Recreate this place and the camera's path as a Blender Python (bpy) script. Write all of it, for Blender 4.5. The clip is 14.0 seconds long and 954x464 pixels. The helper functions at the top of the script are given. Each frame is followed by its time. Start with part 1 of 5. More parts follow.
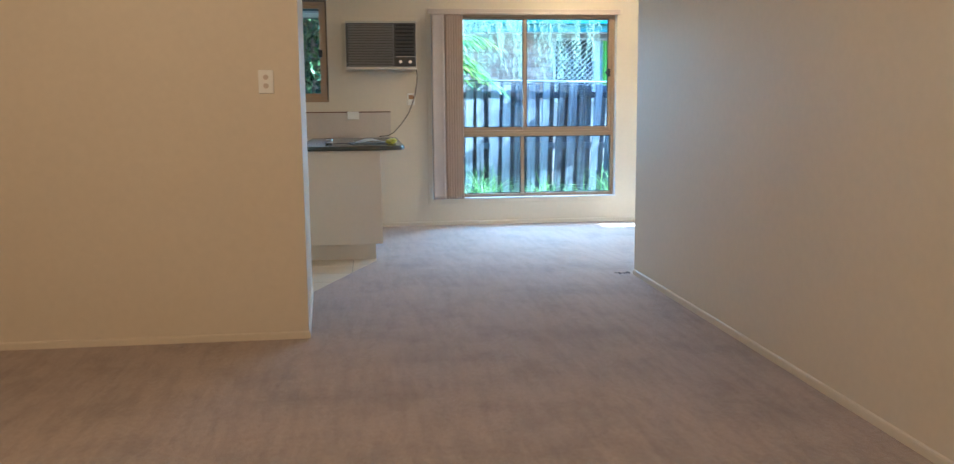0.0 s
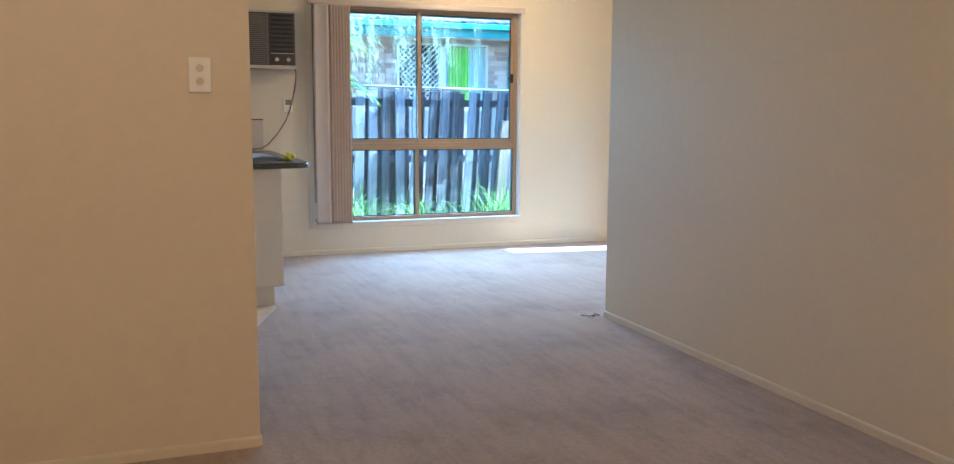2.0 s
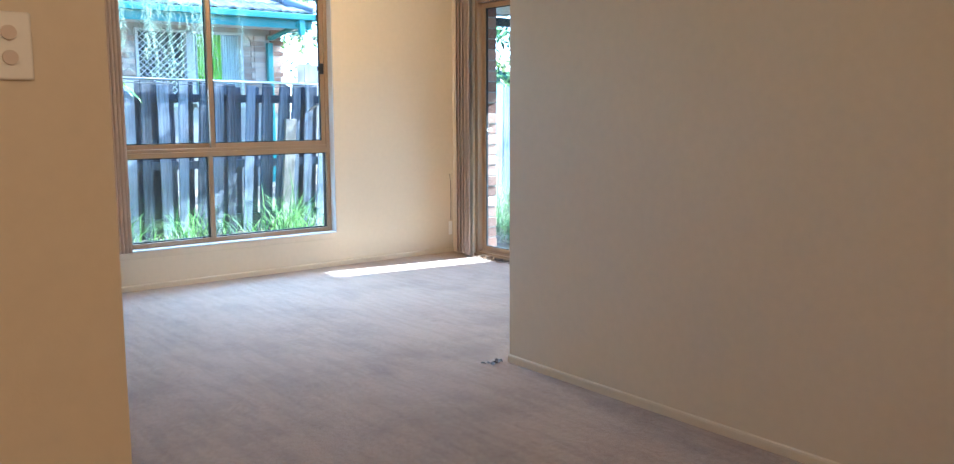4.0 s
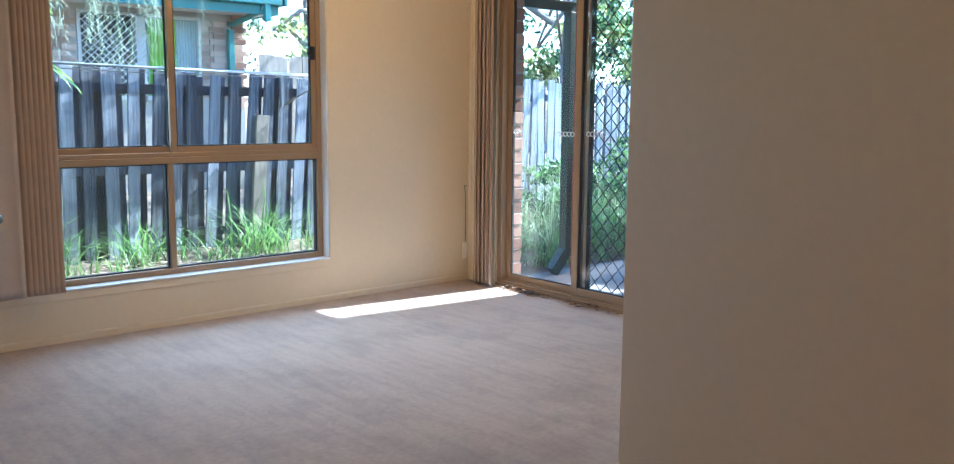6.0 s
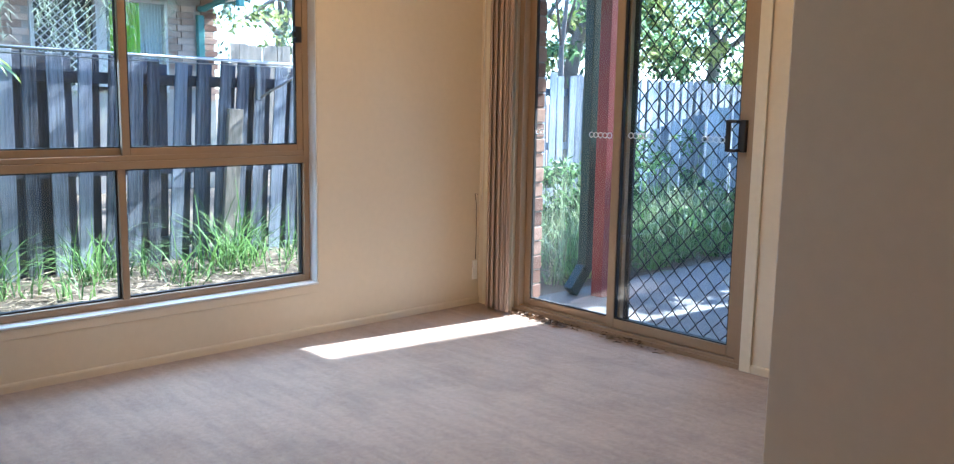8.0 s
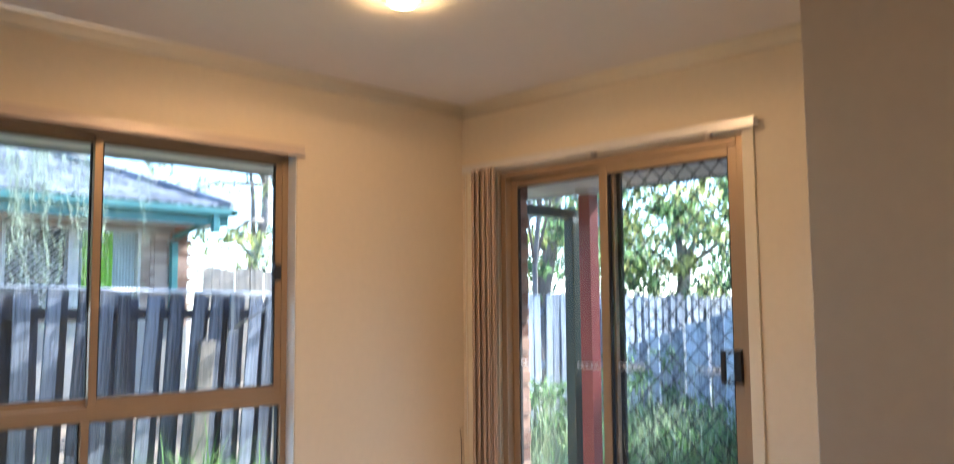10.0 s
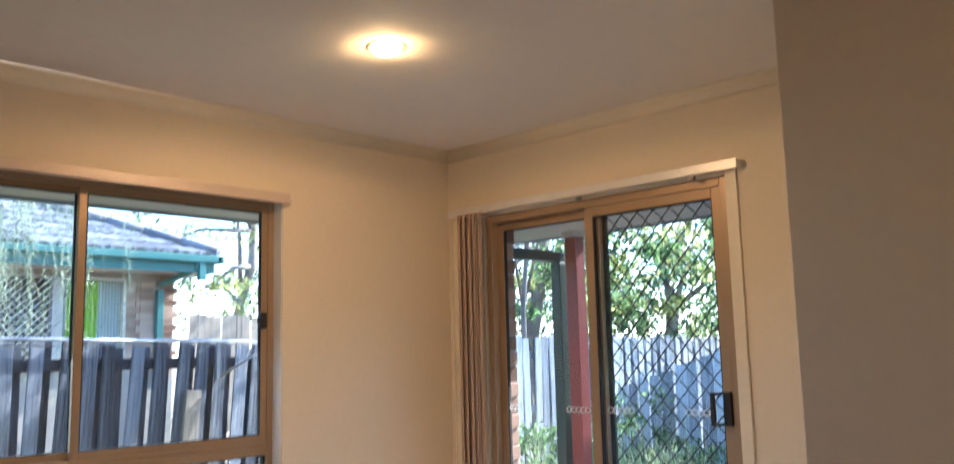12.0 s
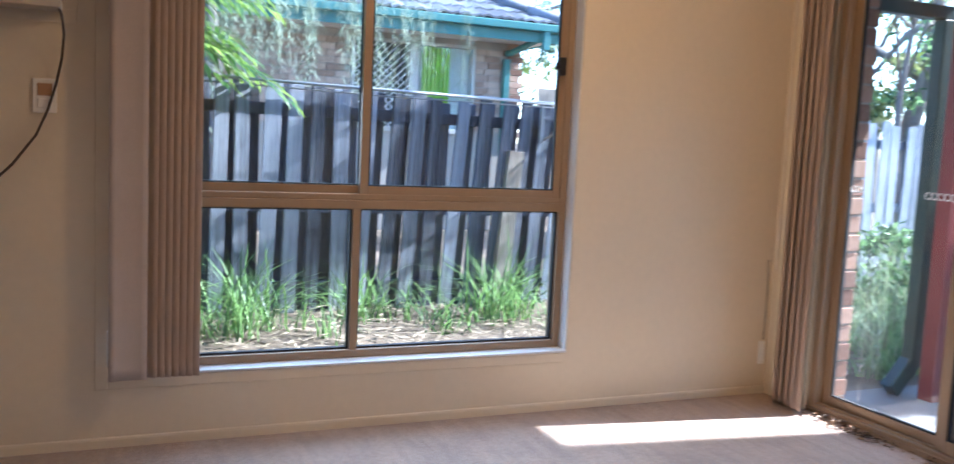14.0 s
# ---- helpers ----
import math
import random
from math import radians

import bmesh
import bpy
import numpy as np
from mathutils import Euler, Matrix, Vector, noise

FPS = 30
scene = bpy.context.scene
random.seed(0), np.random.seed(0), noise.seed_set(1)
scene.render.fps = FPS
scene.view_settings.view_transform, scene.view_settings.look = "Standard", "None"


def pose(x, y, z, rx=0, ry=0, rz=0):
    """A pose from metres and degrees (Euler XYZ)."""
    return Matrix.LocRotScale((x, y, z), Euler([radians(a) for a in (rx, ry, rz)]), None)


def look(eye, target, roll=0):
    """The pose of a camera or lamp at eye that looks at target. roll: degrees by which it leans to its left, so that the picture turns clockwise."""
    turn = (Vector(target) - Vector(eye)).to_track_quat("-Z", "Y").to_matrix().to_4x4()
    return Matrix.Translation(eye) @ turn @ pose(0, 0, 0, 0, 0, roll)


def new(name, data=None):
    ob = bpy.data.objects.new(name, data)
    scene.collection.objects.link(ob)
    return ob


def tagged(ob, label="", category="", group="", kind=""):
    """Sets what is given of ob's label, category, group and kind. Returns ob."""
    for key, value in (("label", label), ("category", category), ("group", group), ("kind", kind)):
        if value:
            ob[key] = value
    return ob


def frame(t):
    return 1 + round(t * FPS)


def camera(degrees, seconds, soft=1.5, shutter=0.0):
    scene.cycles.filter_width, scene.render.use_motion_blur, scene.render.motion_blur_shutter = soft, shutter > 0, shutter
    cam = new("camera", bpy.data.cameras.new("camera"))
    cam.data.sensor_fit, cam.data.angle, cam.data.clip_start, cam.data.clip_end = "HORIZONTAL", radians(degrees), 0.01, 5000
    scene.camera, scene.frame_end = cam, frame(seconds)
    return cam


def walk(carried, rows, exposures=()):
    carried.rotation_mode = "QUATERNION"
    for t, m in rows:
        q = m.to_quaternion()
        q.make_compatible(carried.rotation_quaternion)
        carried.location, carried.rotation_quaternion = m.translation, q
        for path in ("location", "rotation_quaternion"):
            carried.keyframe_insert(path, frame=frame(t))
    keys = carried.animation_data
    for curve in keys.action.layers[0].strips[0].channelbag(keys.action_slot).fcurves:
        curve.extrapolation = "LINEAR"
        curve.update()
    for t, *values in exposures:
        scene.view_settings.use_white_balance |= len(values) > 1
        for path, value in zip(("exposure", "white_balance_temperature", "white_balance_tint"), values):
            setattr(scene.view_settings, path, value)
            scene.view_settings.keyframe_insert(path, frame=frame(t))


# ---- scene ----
cam = camera(56.9, 14.0, soft=1.2, shutter=0.5)
PATH = [
    (0, (-3.622, -8.748, 1.176), (-3.381, -6.783, 0.894), -0.5),
    (0.5, (-3.822, -8.343, 1.187), (-3.455, -6.396, 0.911), -0.7),
    (1, (-4.008, -7.996, 1.166), (-3.522, -6.074, 0.901), -0.6),
    (1.5, (-4.177, -7.686, 1.167), (-3.593, -5.792, 0.901), -0.1),
    (2, (-4.288, -7.354, 1.18), (-3.592, -5.497, 0.916), 0.3),
    (2.5, (-4.445, -7.026, 1.164), (-3.62, -5.223, 0.9), 0.3),
    (3, (-4.49, -6.587, 1.18), (-3.462, -4.893, 0.911), 1.0),
    (3.5, (-4.476, -6.275, 1.194), (-3.308, -4.674, 0.921), -0.0),
    (6, (-3.968, -4.616, 1.192), (-2.662, -3.128, 0.912), 0.5),
    (6.5, (-3.793, -4.356, 1.225), (-2.47, -2.884, 0.935), 1.3),
    (7, (-3.676, -4.113, 1.19), (-2.341, -2.653, 0.894), 1.4),
    (9.5, (-3.496, -3.617, 1.244), (-2.098, -2.197, 1.077), 0.4),
    (10, (-3.498, -3.62, 1.308), (-2.091, -2.21, 1.489), -0.5),
    (10.5, (-3.495, -3.615, 1.343), (-2.09, -2.237, 1.701), -1.1),
    (11, (-3.5, -3.622, 1.34), (-2.093, -2.255, 1.73), -1.6),
    (11.5, (-3.497, -3.621, 1.333), (-2.082, -2.258, 1.705), -1.8),
    (12, (-3.493, -3.626, 1.317), (-2.074, -2.245, 1.594), -1.4),
    (12.5, (-3.512, -3.622, 1.267), (-2.143, -2.165, 1.289), 0.2),
    (13, (-3.411, -3.586, 1.226), (-2.159, -2.032, 1.093), 0.5),
    (13.5, (-3.17, -3.497, 1.244), (-2.184, -1.768, 1.054), 2.2),
    (14, (-2.994, -3.357, 1.168), (-2.219, -1.525, 0.963), 2.7),
]
walk(cam, [(t, look(eye, target, roll)) for t, eye, target, roll in PATH],
     exposures=[(0, 3.52, 4200, -6), (3, 3.5, 4400, -2), (6, 2.76, 4950, 3), (7, 2.62, 5000, 5), (9.5, 2.7, 5400, 9), (11, 2.68, 5750, 12), (12, 2.6, 5500, 10), (13, 2.45, 5050, 8), (14, 2.54, 5150, 13)])

# ---------------------------------------------------------------- light
SUN_EL, SUN_SLOPE = 39.0, -0.14
world = bpy.data.worlds.new("world")
scene.world = world
world.use_nodes = True
wn = world.node_tree
sky = wn.nodes.new("ShaderNodeTexSky")
sky.sky_type = "NISHITA"
sky.sun_disc = False
sky.sun_elevation = radians(SUN_EL)
sky.sun_rotation = math.atan2(1.0, SUN_SLOPE)
sky.air_density, sky.dust_density, sky.ozone_density = 1.0, 0.4, 3.0
wn.links.new(sky.outputs[0], wn.nodes["Background"].inputs[0])
wn.nodes["Background"].inputs[1].default_value = 0.15

sun_data = bpy.data.lights.new("sun", "SUN")
sun_data.energy, sun_data.angle, sun_data.color = 5.0, radians(0.6), (1.0, 0.93, 0.82)
sun = new("sun", sun_data)
to_sun = Vector((1.0, SUN_SLOPE, math.tan(radians(SUN_EL)) * math.hypot(1, SUN_SLOPE))).normalized()
sun.matrix_basis = look(to_sun * 30, (0, 0, 0))


def area(name, eye, target, w, h, watts, color):
    d = bpy.data.lights.new(name, "AREA")
    d.shape, d.size, d.size_y, d.energy, d.color = "RECTANGLE", w, h, watts, color
    d.spread = radians(115)
    ob = new(name, d)
    ob.matrix_basis = look(eye, target)
    return ob


area("window_daylight", (-1.9, 0.17, 1.25), (-1.9, -1, 0.15), 1.45, 1.7, 3.8, (0.70, 0.86, 1.0))
area("door_daylight", (0.17, -1.02, 1.08), (-1, -1.02, 0.05), 1.35, 1.9, 1.1, (0.72, 0.87, 1.0))
area("kitchen_daylight", (-4.7, 0.17, 1.75), (-4.7, -1, 0.75), 1.3, 0.8, 0.4, (0.80, 0.90, 1.0))


def bulb_light(name, x, y, z, watts, color=(1.0, 0.68, 0.38)):
    d = bpy.data.lights.new(name, "SPOT")
    d.energy, d.color, d.shadow_soft_size, d.spot_size, d.spot_blend = watts, color, 0.045, radians(174), 0.12
    ob = new(name, d)
    ob.location = (x, y, z)
    return ob


bulb_light("dining_bulb", -1.434, -1.17, 2.42, 3.2, (1.0, 0.55, 0.25))
# Two unseen warm lamps added for the lounge walls, without fittings.
bulb_light("lounge_fill", -3.4, -8.4, 2.42, 8.5, (1.0, 0.60, 0.31))
bulb_light("lounge_fill_far", -4.9, -6.9, 2.42, 7.0, (1.0, 0.56, 0.25))

# Unseen lamp added to brighten the cabinet end and warm the passage wall.
bulb_light("kitchen_fill", -4.75, -2.55, 2.42, 1.9, (1.0, 0.62, 0.33))


# ---------------------------------------------------------------- materials
def mat(name, color, rough=0.6, metal=0.0, var=0.12, scale=8.0, fine=60.0, bump=0.0, bump_scale=None, tint=None,
        spec=0.5, piece=0.0, island=0.0, stretch=(1, 1, 1), trans=0.0, span=(0.28, 0.72)):
    m = bpy.data.materials.new(name)
    m.use_nodes = True
    nt = m.node_tree
    b = nt.nodes["Principled BSDF"]
    L = nt.links.new
    tc = nt.nodes.new("ShaderNodeTexCoord")
    mp = nt.nodes.new("ShaderNodeMapping")
    mp.inputs["Scale"].default_value = stretch
    L(tc.outputs["Object"], mp.inputs[0])
    n1 = nt.nodes.new("ShaderNodeTexNoise")
    n1.inputs["Scale"].default_value, n1.inputs["Detail"].default_value = scale, 4
    n2 = nt.nodes.new("ShaderNodeTexNoise")
    n2.inputs["Scale"].default_value, n2.inputs["Detail"].default_value = fine, 3
    add = nt.nodes.new("ShaderNodeMath")
    add.operation = "MULTIPLY_ADD"
    add.inputs[1].default_value = 0.5
    half = nt.nodes.new("ShaderNodeMath")
    half.operation = "MULTIPLY"
    half.inputs[1].default_value = 0.5
    L(mp.outputs[0], n1.inputs["Vector"])
    L(mp.outputs[0], n2.inputs["Vector"])
    L(n2.outputs[0], half.inputs[0])
    L(n1.outputs[0], add.inputs[0])
    L(half.outputs[0], add.inputs[2])
    last = add.outputs[0]
    for amount, node, out in ((piece, "ShaderNodeObjectInfo", "Random"), (island, "ShaderNodeNewGeometry", "Random Per Island")):
        if amount:
            oi = nt.nodes.new(node)
            k = nt.nodes.new("ShaderNodeMath")
            k.operation = "MULTIPLY_ADD"
            k.inputs[1].default_value = amount
            L(oi.outputs[out], k.inputs[0])
            L(last, k.inputs[2])
            sub = nt.nodes.new("ShaderNodeMath")
            sub.operation = "SUBTRACT"
            sub.inputs[1].default_value = amount / 2
            L(k.outputs[0], sub.inputs[0])
            last = sub.outputs[0]
    ramp = nt.nodes.new("ShaderNodeValToRGB")
    c = Vector(color)
    lo = c * (1 - var)
    hi = Vector(tint) if tint else c * (1 + var)
    ramp.color_ramp.elements[0].position, ramp.color_ramp.elements[1].position = span
    ramp.color_ramp.elements[0].color = (*lo, 1)
    ramp.color_ramp.elements[1].color = (*[min(v, 0.9) for v in hi], 1)
    L(last, ramp.inputs[0])
    L(ramp.outputs[0], b.inputs["Base Color"])
    b.inputs["Roughness"].default_value, b.inputs["Metallic"].default_value = rough, metal
    b.inputs["Specular IOR Level"].default_value = spec
    if bump:
        bp = nt.nodes.new("ShaderNodeBump")
        bp.inputs["Strength"].default_value, bp.inputs["Distance"].default_value = bump, 0.004
        nb = nt.nodes.new("ShaderNodeTexNoise")
        nb.inputs["Scale"].default_value, nb.inputs["Detail"].default_value = bump_scale or fine, 4
        L(mp.outputs[0], nb.inputs["Vector"])
        L(nb.outputs[0], bp.inputs["Height"])
        L(bp.outputs[0], b.inputs["Normal"])
    if trans:
        tr = nt.nodes.new("ShaderNodeBsdfTranslucent")
        L(ramp.outputs[0], tr.inputs[0])
        mx = nt.nodes.new("ShaderNodeMixShader")
        mx.inputs[0].default_value = trans
        L(b.outputs[0], mx.inputs[1])
        L(tr.outputs[0], mx.inputs[2])
        L(mx.outputs[0], nt.nodes["Material Output"].inputs[0])
    return m


def glow(name, color, strength):
    m = bpy.data.materials.new(name)
    m.use_nodes = True
    b = m.node_tree.nodes["Principled BSDF"]
    b.inputs["Base Color"].default_value = (0.9, 0.85, 0.75, 1)
    b.inputs["Emission Color"].default_value = (*color, 1)
    b.inputs["Emission Strength"].default_value = strength
    return m


def glass(name, tint=(0.96, 0.98, 0.98)):
    m = bpy.data.materials.new(name)
    m.use_nodes = True
    nt = m.node_tree
    nt.nodes.remove(nt.nodes["Principled BSDF"])
    tr, gl = nt.nodes.new("ShaderNodeBsdfTransparent"), nt.nodes.new("ShaderNodeBsdfGlossy")
    tr.inputs[0].default_value = (*tint, 1)
    gl.inputs["Roughness"].default_value = 0.01
    lw = nt.nodes.new("ShaderNodeLayerWeight")
    p5 = nt.nodes.new("ShaderNodeMath")
    p5.operation, p5.inputs[1].default_value = "POWER", 4.5
    fr = nt.nodes.new("ShaderNodeMath")
    fr.operation, fr.inputs[1].default_value, fr.inputs[2].default_value = "MULTIPLY_ADD", 0.9, 0.035
    nt.links.new(lw.outputs["Facing"], p5.inputs[0])
    nt.links.new(p5.outputs[0], fr.inputs[0])
    mx = nt.nodes.new("ShaderNodeMixShader")
    nt.links.new(fr.outputs[0], mx.inputs[0])
    nt.links.new(tr.outputs[0], mx.inputs[1])
    nt.links.new(gl.outputs[0], mx.inputs[2])
    nt.links.new(mx.outputs[0], nt.nodes["Material Output"].inputs[0])
    return m


def dusty_glass(name, dust):
    """Glass under a thin uneven film of dust that catches the light."""
    m = glass(name)
    nt = m.node_tree
    out = nt.nodes["Material Output"]
    clean = out.inputs[0].links[0].from_socket
    film = nt.nodes.new("ShaderNodeBsdfTranslucent")
    film.inputs[0].default_value = (0.80, 0.80, 0.78, 1)
    tc, n = nt.nodes.new("ShaderNodeTexCoord"), nt.nodes.new("ShaderNodeTexNoise")
    n.inputs["Scale"].default_value, n.inputs["Detail"].default_value = 4.0, 5
    k = nt.nodes.new("ShaderNodeMath")
    k.operation, k.inputs[1].default_value = "MULTIPLY", dust * 2
    mx = nt.nodes.new("ShaderNodeMixShader")
    nt.links.new(tc.outputs["Object"], n.inputs["Vector"])
    nt.links.new(n.outputs[0], k.inputs[0])
    nt.links.new(k.outputs[0], mx.inputs[0])
    nt.links.new(clean, mx.inputs[1])
    nt.links.new(film.outputs[0], mx.inputs[2])
    nt.links.new(mx.outputs[0], out.inputs[0])
    return m


def carpet_material():
    """Cut-pile carpet: fibre grain, brushed tracks, worn and soiled walkways."""
    m = mat("carpet", (0.482, 0.362, 0.278), 0.95, var=0.07, scale=2.2, fine=260, bump=0.9, bump_scale=320, spec=0.1)
    nt = m.node_tree
    L = nt.links.new
    b = nt.nodes["Principled BSDF"]
    ramp = next(n for n in nt.nodes if n.type == "VALTORGB")
    tc = next(n for n in nt.nodes if n.type == "TEX_COORD")
    mp = nt.nodes.new("ShaderNodeMapping")
    mp.inputs["Rotation"].default_value = (0, 0, radians(28))
    mp.inputs["Scale"].default_value = (15, 1.8, 1)
    L(tc.outputs["Object"], mp.inputs[0])
    n1 = nt.nodes.new("ShaderNodeTexNoise")
    n1.inputs["Scale"].default_value, n1.inputs["Detail"].default_value = 1.4, 5
    L(mp.outputs[0], n1.inputs["Vector"])
    n2 = nt.nodes.new("ShaderNodeTexNoise")
    n2.inputs["Scale"].default_value, n2.inputs["Detail"].default_value, n2.inputs["Roughness"].default_value = 2.6, 7, 0.7
    L(tc.outputs["Object"], n2.inputs["Vector"])
    prev = ramp.outputs[0]
    n3 = nt.nodes.new("ShaderNodeTexNoise")
    n3.inputs["Scale"].default_value, n3.inputs["Detail"].default_value, n3.inputs["Roughness"].default_value = 48, 4, 0.7
    L(tc.outputs["Object"], n3.inputs["Vector"])
    for node, lo, hi, dark in ((n3, 0.38, 0.66, (0.80, 0.80, 0.81)), (n1, 0.42, 0.64, (0.88, 0.875, 0.875)), (n2, 0.46, 0.70, (0.76, 0.75, 0.76))):
        r = nt.nodes.new("ShaderNodeValToRGB")
        r.color_ramp.elements[0].position, r.color_ramp.elements[1].position = lo, hi
        r.color_ramp.elements[0].color, r.color_ramp.elements[1].color = (1, 1, 1, 1), (*dark, 1)
        L(node.outputs[0], r.inputs[0])
        mx = nt.nodes.new("ShaderNodeMix")
        mx.data_type, mx.blend_type = "RGBA", "MULTIPLY"
        mx.inputs[0].default_value = 1.0
        L(prev, mx.inputs[6])
        L(r.outputs[0], mx.inputs[7])
        prev = mx.outputs[2]
    L(prev, b.inputs["Base Color"])
    b.inputs["Sheen Weight"].default_value = 0.25
    b.inputs["Sheen Roughness"].default_value = 0.6
    return m


M_WALL = mat("wall_paint", (0.72, 0.625, 0.475), 0.55, var=0.035, scale=1.2, fine=30, bump=0.12, bump_scale=140, spec=0.35)
M_CEIL = mat("ceiling_paint", (0.74, 0.69, 0.61), 0.8, var=0.03, scale=0.9, fine=20, bump=0.1, bump_scale=90)
M_TRIM = mat("trim_paint", (0.76, 0.69, 0.54), 0.42, var=0.05, scale=3, fine=40)
M_CORN = mat("cornice_paint", (0.77, 0.69, 0.52), 0.6, var=0.04, scale=2, fine=30)
M_SILL = mat("sill_paint", (0.74, 0.74, 0.74), 0.35, var=0.05, scale=4, fine=40)
M_CARPET = carpet_material()
M_TILE = mat("floor_tile", (0.62, 0.52, 0.38), 0.3, var=0.08, scale=6, fine=50, piece=0.25)
M_GROUT = mat("grout", (0.30, 0.26, 0.21), 0.9, var=0.15)
M_ALU = mat("bronze_aluminium", (0.36, 0.255, 0.16), 0.42, metal=0.35, var=0.06, scale=5, fine=80)
M_ALUD = mat("aluminium_shadow", (0.06, 0.05, 0.045), 0.6, var=0.1)
M_BLACK = mat("black_plastic", (0.018, 0.018, 0.02), 0.4, var=0.2)
M_SEAL = mat("rubber_seal", (0.02, 0.02, 0.02), 0.7, var=0.2)
M_GLASS = glass("window_glass")
M_GLASSD = dusty_glass("dusty_door_glass", 0.006)
M_BLIND = mat("blind_fabric", (0.60, 0.47, 0.375), 0.85, var=0.07, scale=14, fine=220, bump=0.3, bump_scale=380, trans=0.22, piece=0.3)
M_BLINDP = mat("blind_fabric_pale", (0.57, 0.48, 0.42), 0.85, var=0.06, scale=14, fine=220, bump=0.3, bump_scale=380, trans=0.15)
M_RAIL = mat("blind_track", (0.60, 0.50, 0.42), 0.4, metal=0.1, var=0.05)
M_RAILW = mat("blind_track_white", (0.70, 0.68, 0.66), 0.35, metal=0.2, var=0.06)
M_STEEL = mat("clip_steel", (0.35, 0.33, 0.31), 0.4, metal=0.9, var=0.2)
M_PLASTIC = mat("switch_plastic", (0.86, 0.83, 0.77), 0.35, var=0.03)
M_PLASTICD = mat("socket_brown", (0.42, 0.24, 0.12), 0.45, var=0.1)
M_ACB = mat("ac_body", (0.075, 0.065, 0.058), 0.45, var=0.1, scale=12)
M_ACG = mat("ac_grille", (0.21, 0.185, 0.16), 0.5, var=0.08, scale=12)
M_ACT = mat("ac_trim", (0.55, 0.50, 0.42), 0.35, metal=0.2, var=0.06)
M_CORD = mat("power_cord", (0.07, 0.05, 0.04), 0.5, var=0.15)
M_CAB = mat("cabinet_laminate", (0.80, 0.73, 0.63), 0.35, var=0.025, scale=2, fine=30)
M_BENCH = mat("benchtop_laminate", (0.07, 0.075, 0.07), 0.22, var=0.35, scale=40, fine=220)
M_SPLASH = mat("splash_tile", (0.62, 0.53, 0.45), 0.25, var=0.05, scale=5)
M_BROWN = mat("brown_trim", (0.16, 0.075, 0.04), 0.4, var=0.15)
M_PAPER = mat("paper", (0.82, 0.82, 0.82), 0.7, var=0.03)
M_PRINT = mat("print_grey", (0.25, 0.26, 0.28), 0.7, var=0.1)
M_YELLOW = mat("yellow_plastic", (0.62, 0.55, 0.03), 0.3, var=0.25, scale=20)
M_CHROME = mat("tin_metal", (0.55, 0.55, 0.55), 0.25, metal=0.9, var=0.1)
M_BRICK = mat("red_brick", (0.30, 0.15, 0.10), 0.85, var=0.35, scale=18, fine=140, bump=0.7, piece=0.7, tint=(0.47, 0.29, 0.21))
M_BRICKT = mat("tan_brick", (0.42, 0.29, 0.22), 0.85, var=0.25, scale=10, fine=120, bump=0.6, island=0.6, tint=(0.56, 0.43, 0.34))
M_MORTAR = mat("mortar", (0.40, 0.36, 0.31), 0.95, var=0.15)
M_CONC = mat("concrete", (0.20, 0.19, 0.18), 0.9, var=0.25, scale=3, fine=90, bump=0.5)
M_EARTH = mat("earth", (0.085, 0.062, 0.045), 0.95, var=0.5, scale=3, fine=40, bump=1.0, tint=(0.24, 0.185, 0.13))
M_LITTER = mat("dry_leaves", (0.22, 0.165, 0.11), 0.85, var=0.5, island=0.9, tint=(0.44, 0.36, 0.25))
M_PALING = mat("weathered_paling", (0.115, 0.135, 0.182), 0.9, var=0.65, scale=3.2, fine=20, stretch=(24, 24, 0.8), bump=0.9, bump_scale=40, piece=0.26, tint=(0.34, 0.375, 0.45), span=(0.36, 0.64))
# Darker copy of weathered_paling: shade behind the front row put into the colour.
M_PALING_SHADE = mat("weathered_paling_shaded", (0.050, 0.057, 0.075), 0.9, var=0.5, scale=5, fine=30, stretch=(18, 18, 1), bump=0.8, bump_scale=40, piece=0.25, tint=(0.13, 0.147, 0.19), span=(0.36, 0.64))
# Brighter copy of weathered_paling: sunlight put into the colour.
M_PALING_BRIGHT = mat("brightened_paling", (0.40, 0.43, 0.49), 0.9, var=0.45, scale=5, fine=30, stretch=(14, 14, 1), bump=0.8, bump_scale=40, piece=0.3, tint=(0.66, 0.69, 0.74), span=(0.36, 0.64))
M_POSTW = mat("worn_fence_post", (0.26, 0.22, 0.18), 0.9, var=0.4, scale=5, fine=30, stretch=(14, 14, 1), bump=0.8, bump_scale=40, tint=(0.48, 0.42, 0.35))
M_POST = mat("red_post_paint", (0.20, 0.035, 0.03), 0.45, var=0.15, scale=4)
M_PIPE = mat("green_pipe_paint", (0.02, 0.045, 0.04), 0.4, var=0.2)
M_EAVE = mat("soffit_paint", (0.55, 0.54, 0.50), 0.8, var=0.06, scale=2)
M_TEAL = mat("teal_gutter", (0.065, 0.21, 0.20), 0.4, var=0.12, scale=3)
M_ROOF = mat("roof_tile", (0.10, 0.11, 0.135), 0.7, var=0.35, scale=6, fine=60, bump=0.5, piece=0.5, island=0.5, tint=(0.21, 0.22, 0.25))
M_WHITE = mat("white_metal", (0.78, 0.79, 0.80), 0.35, var=0.05)
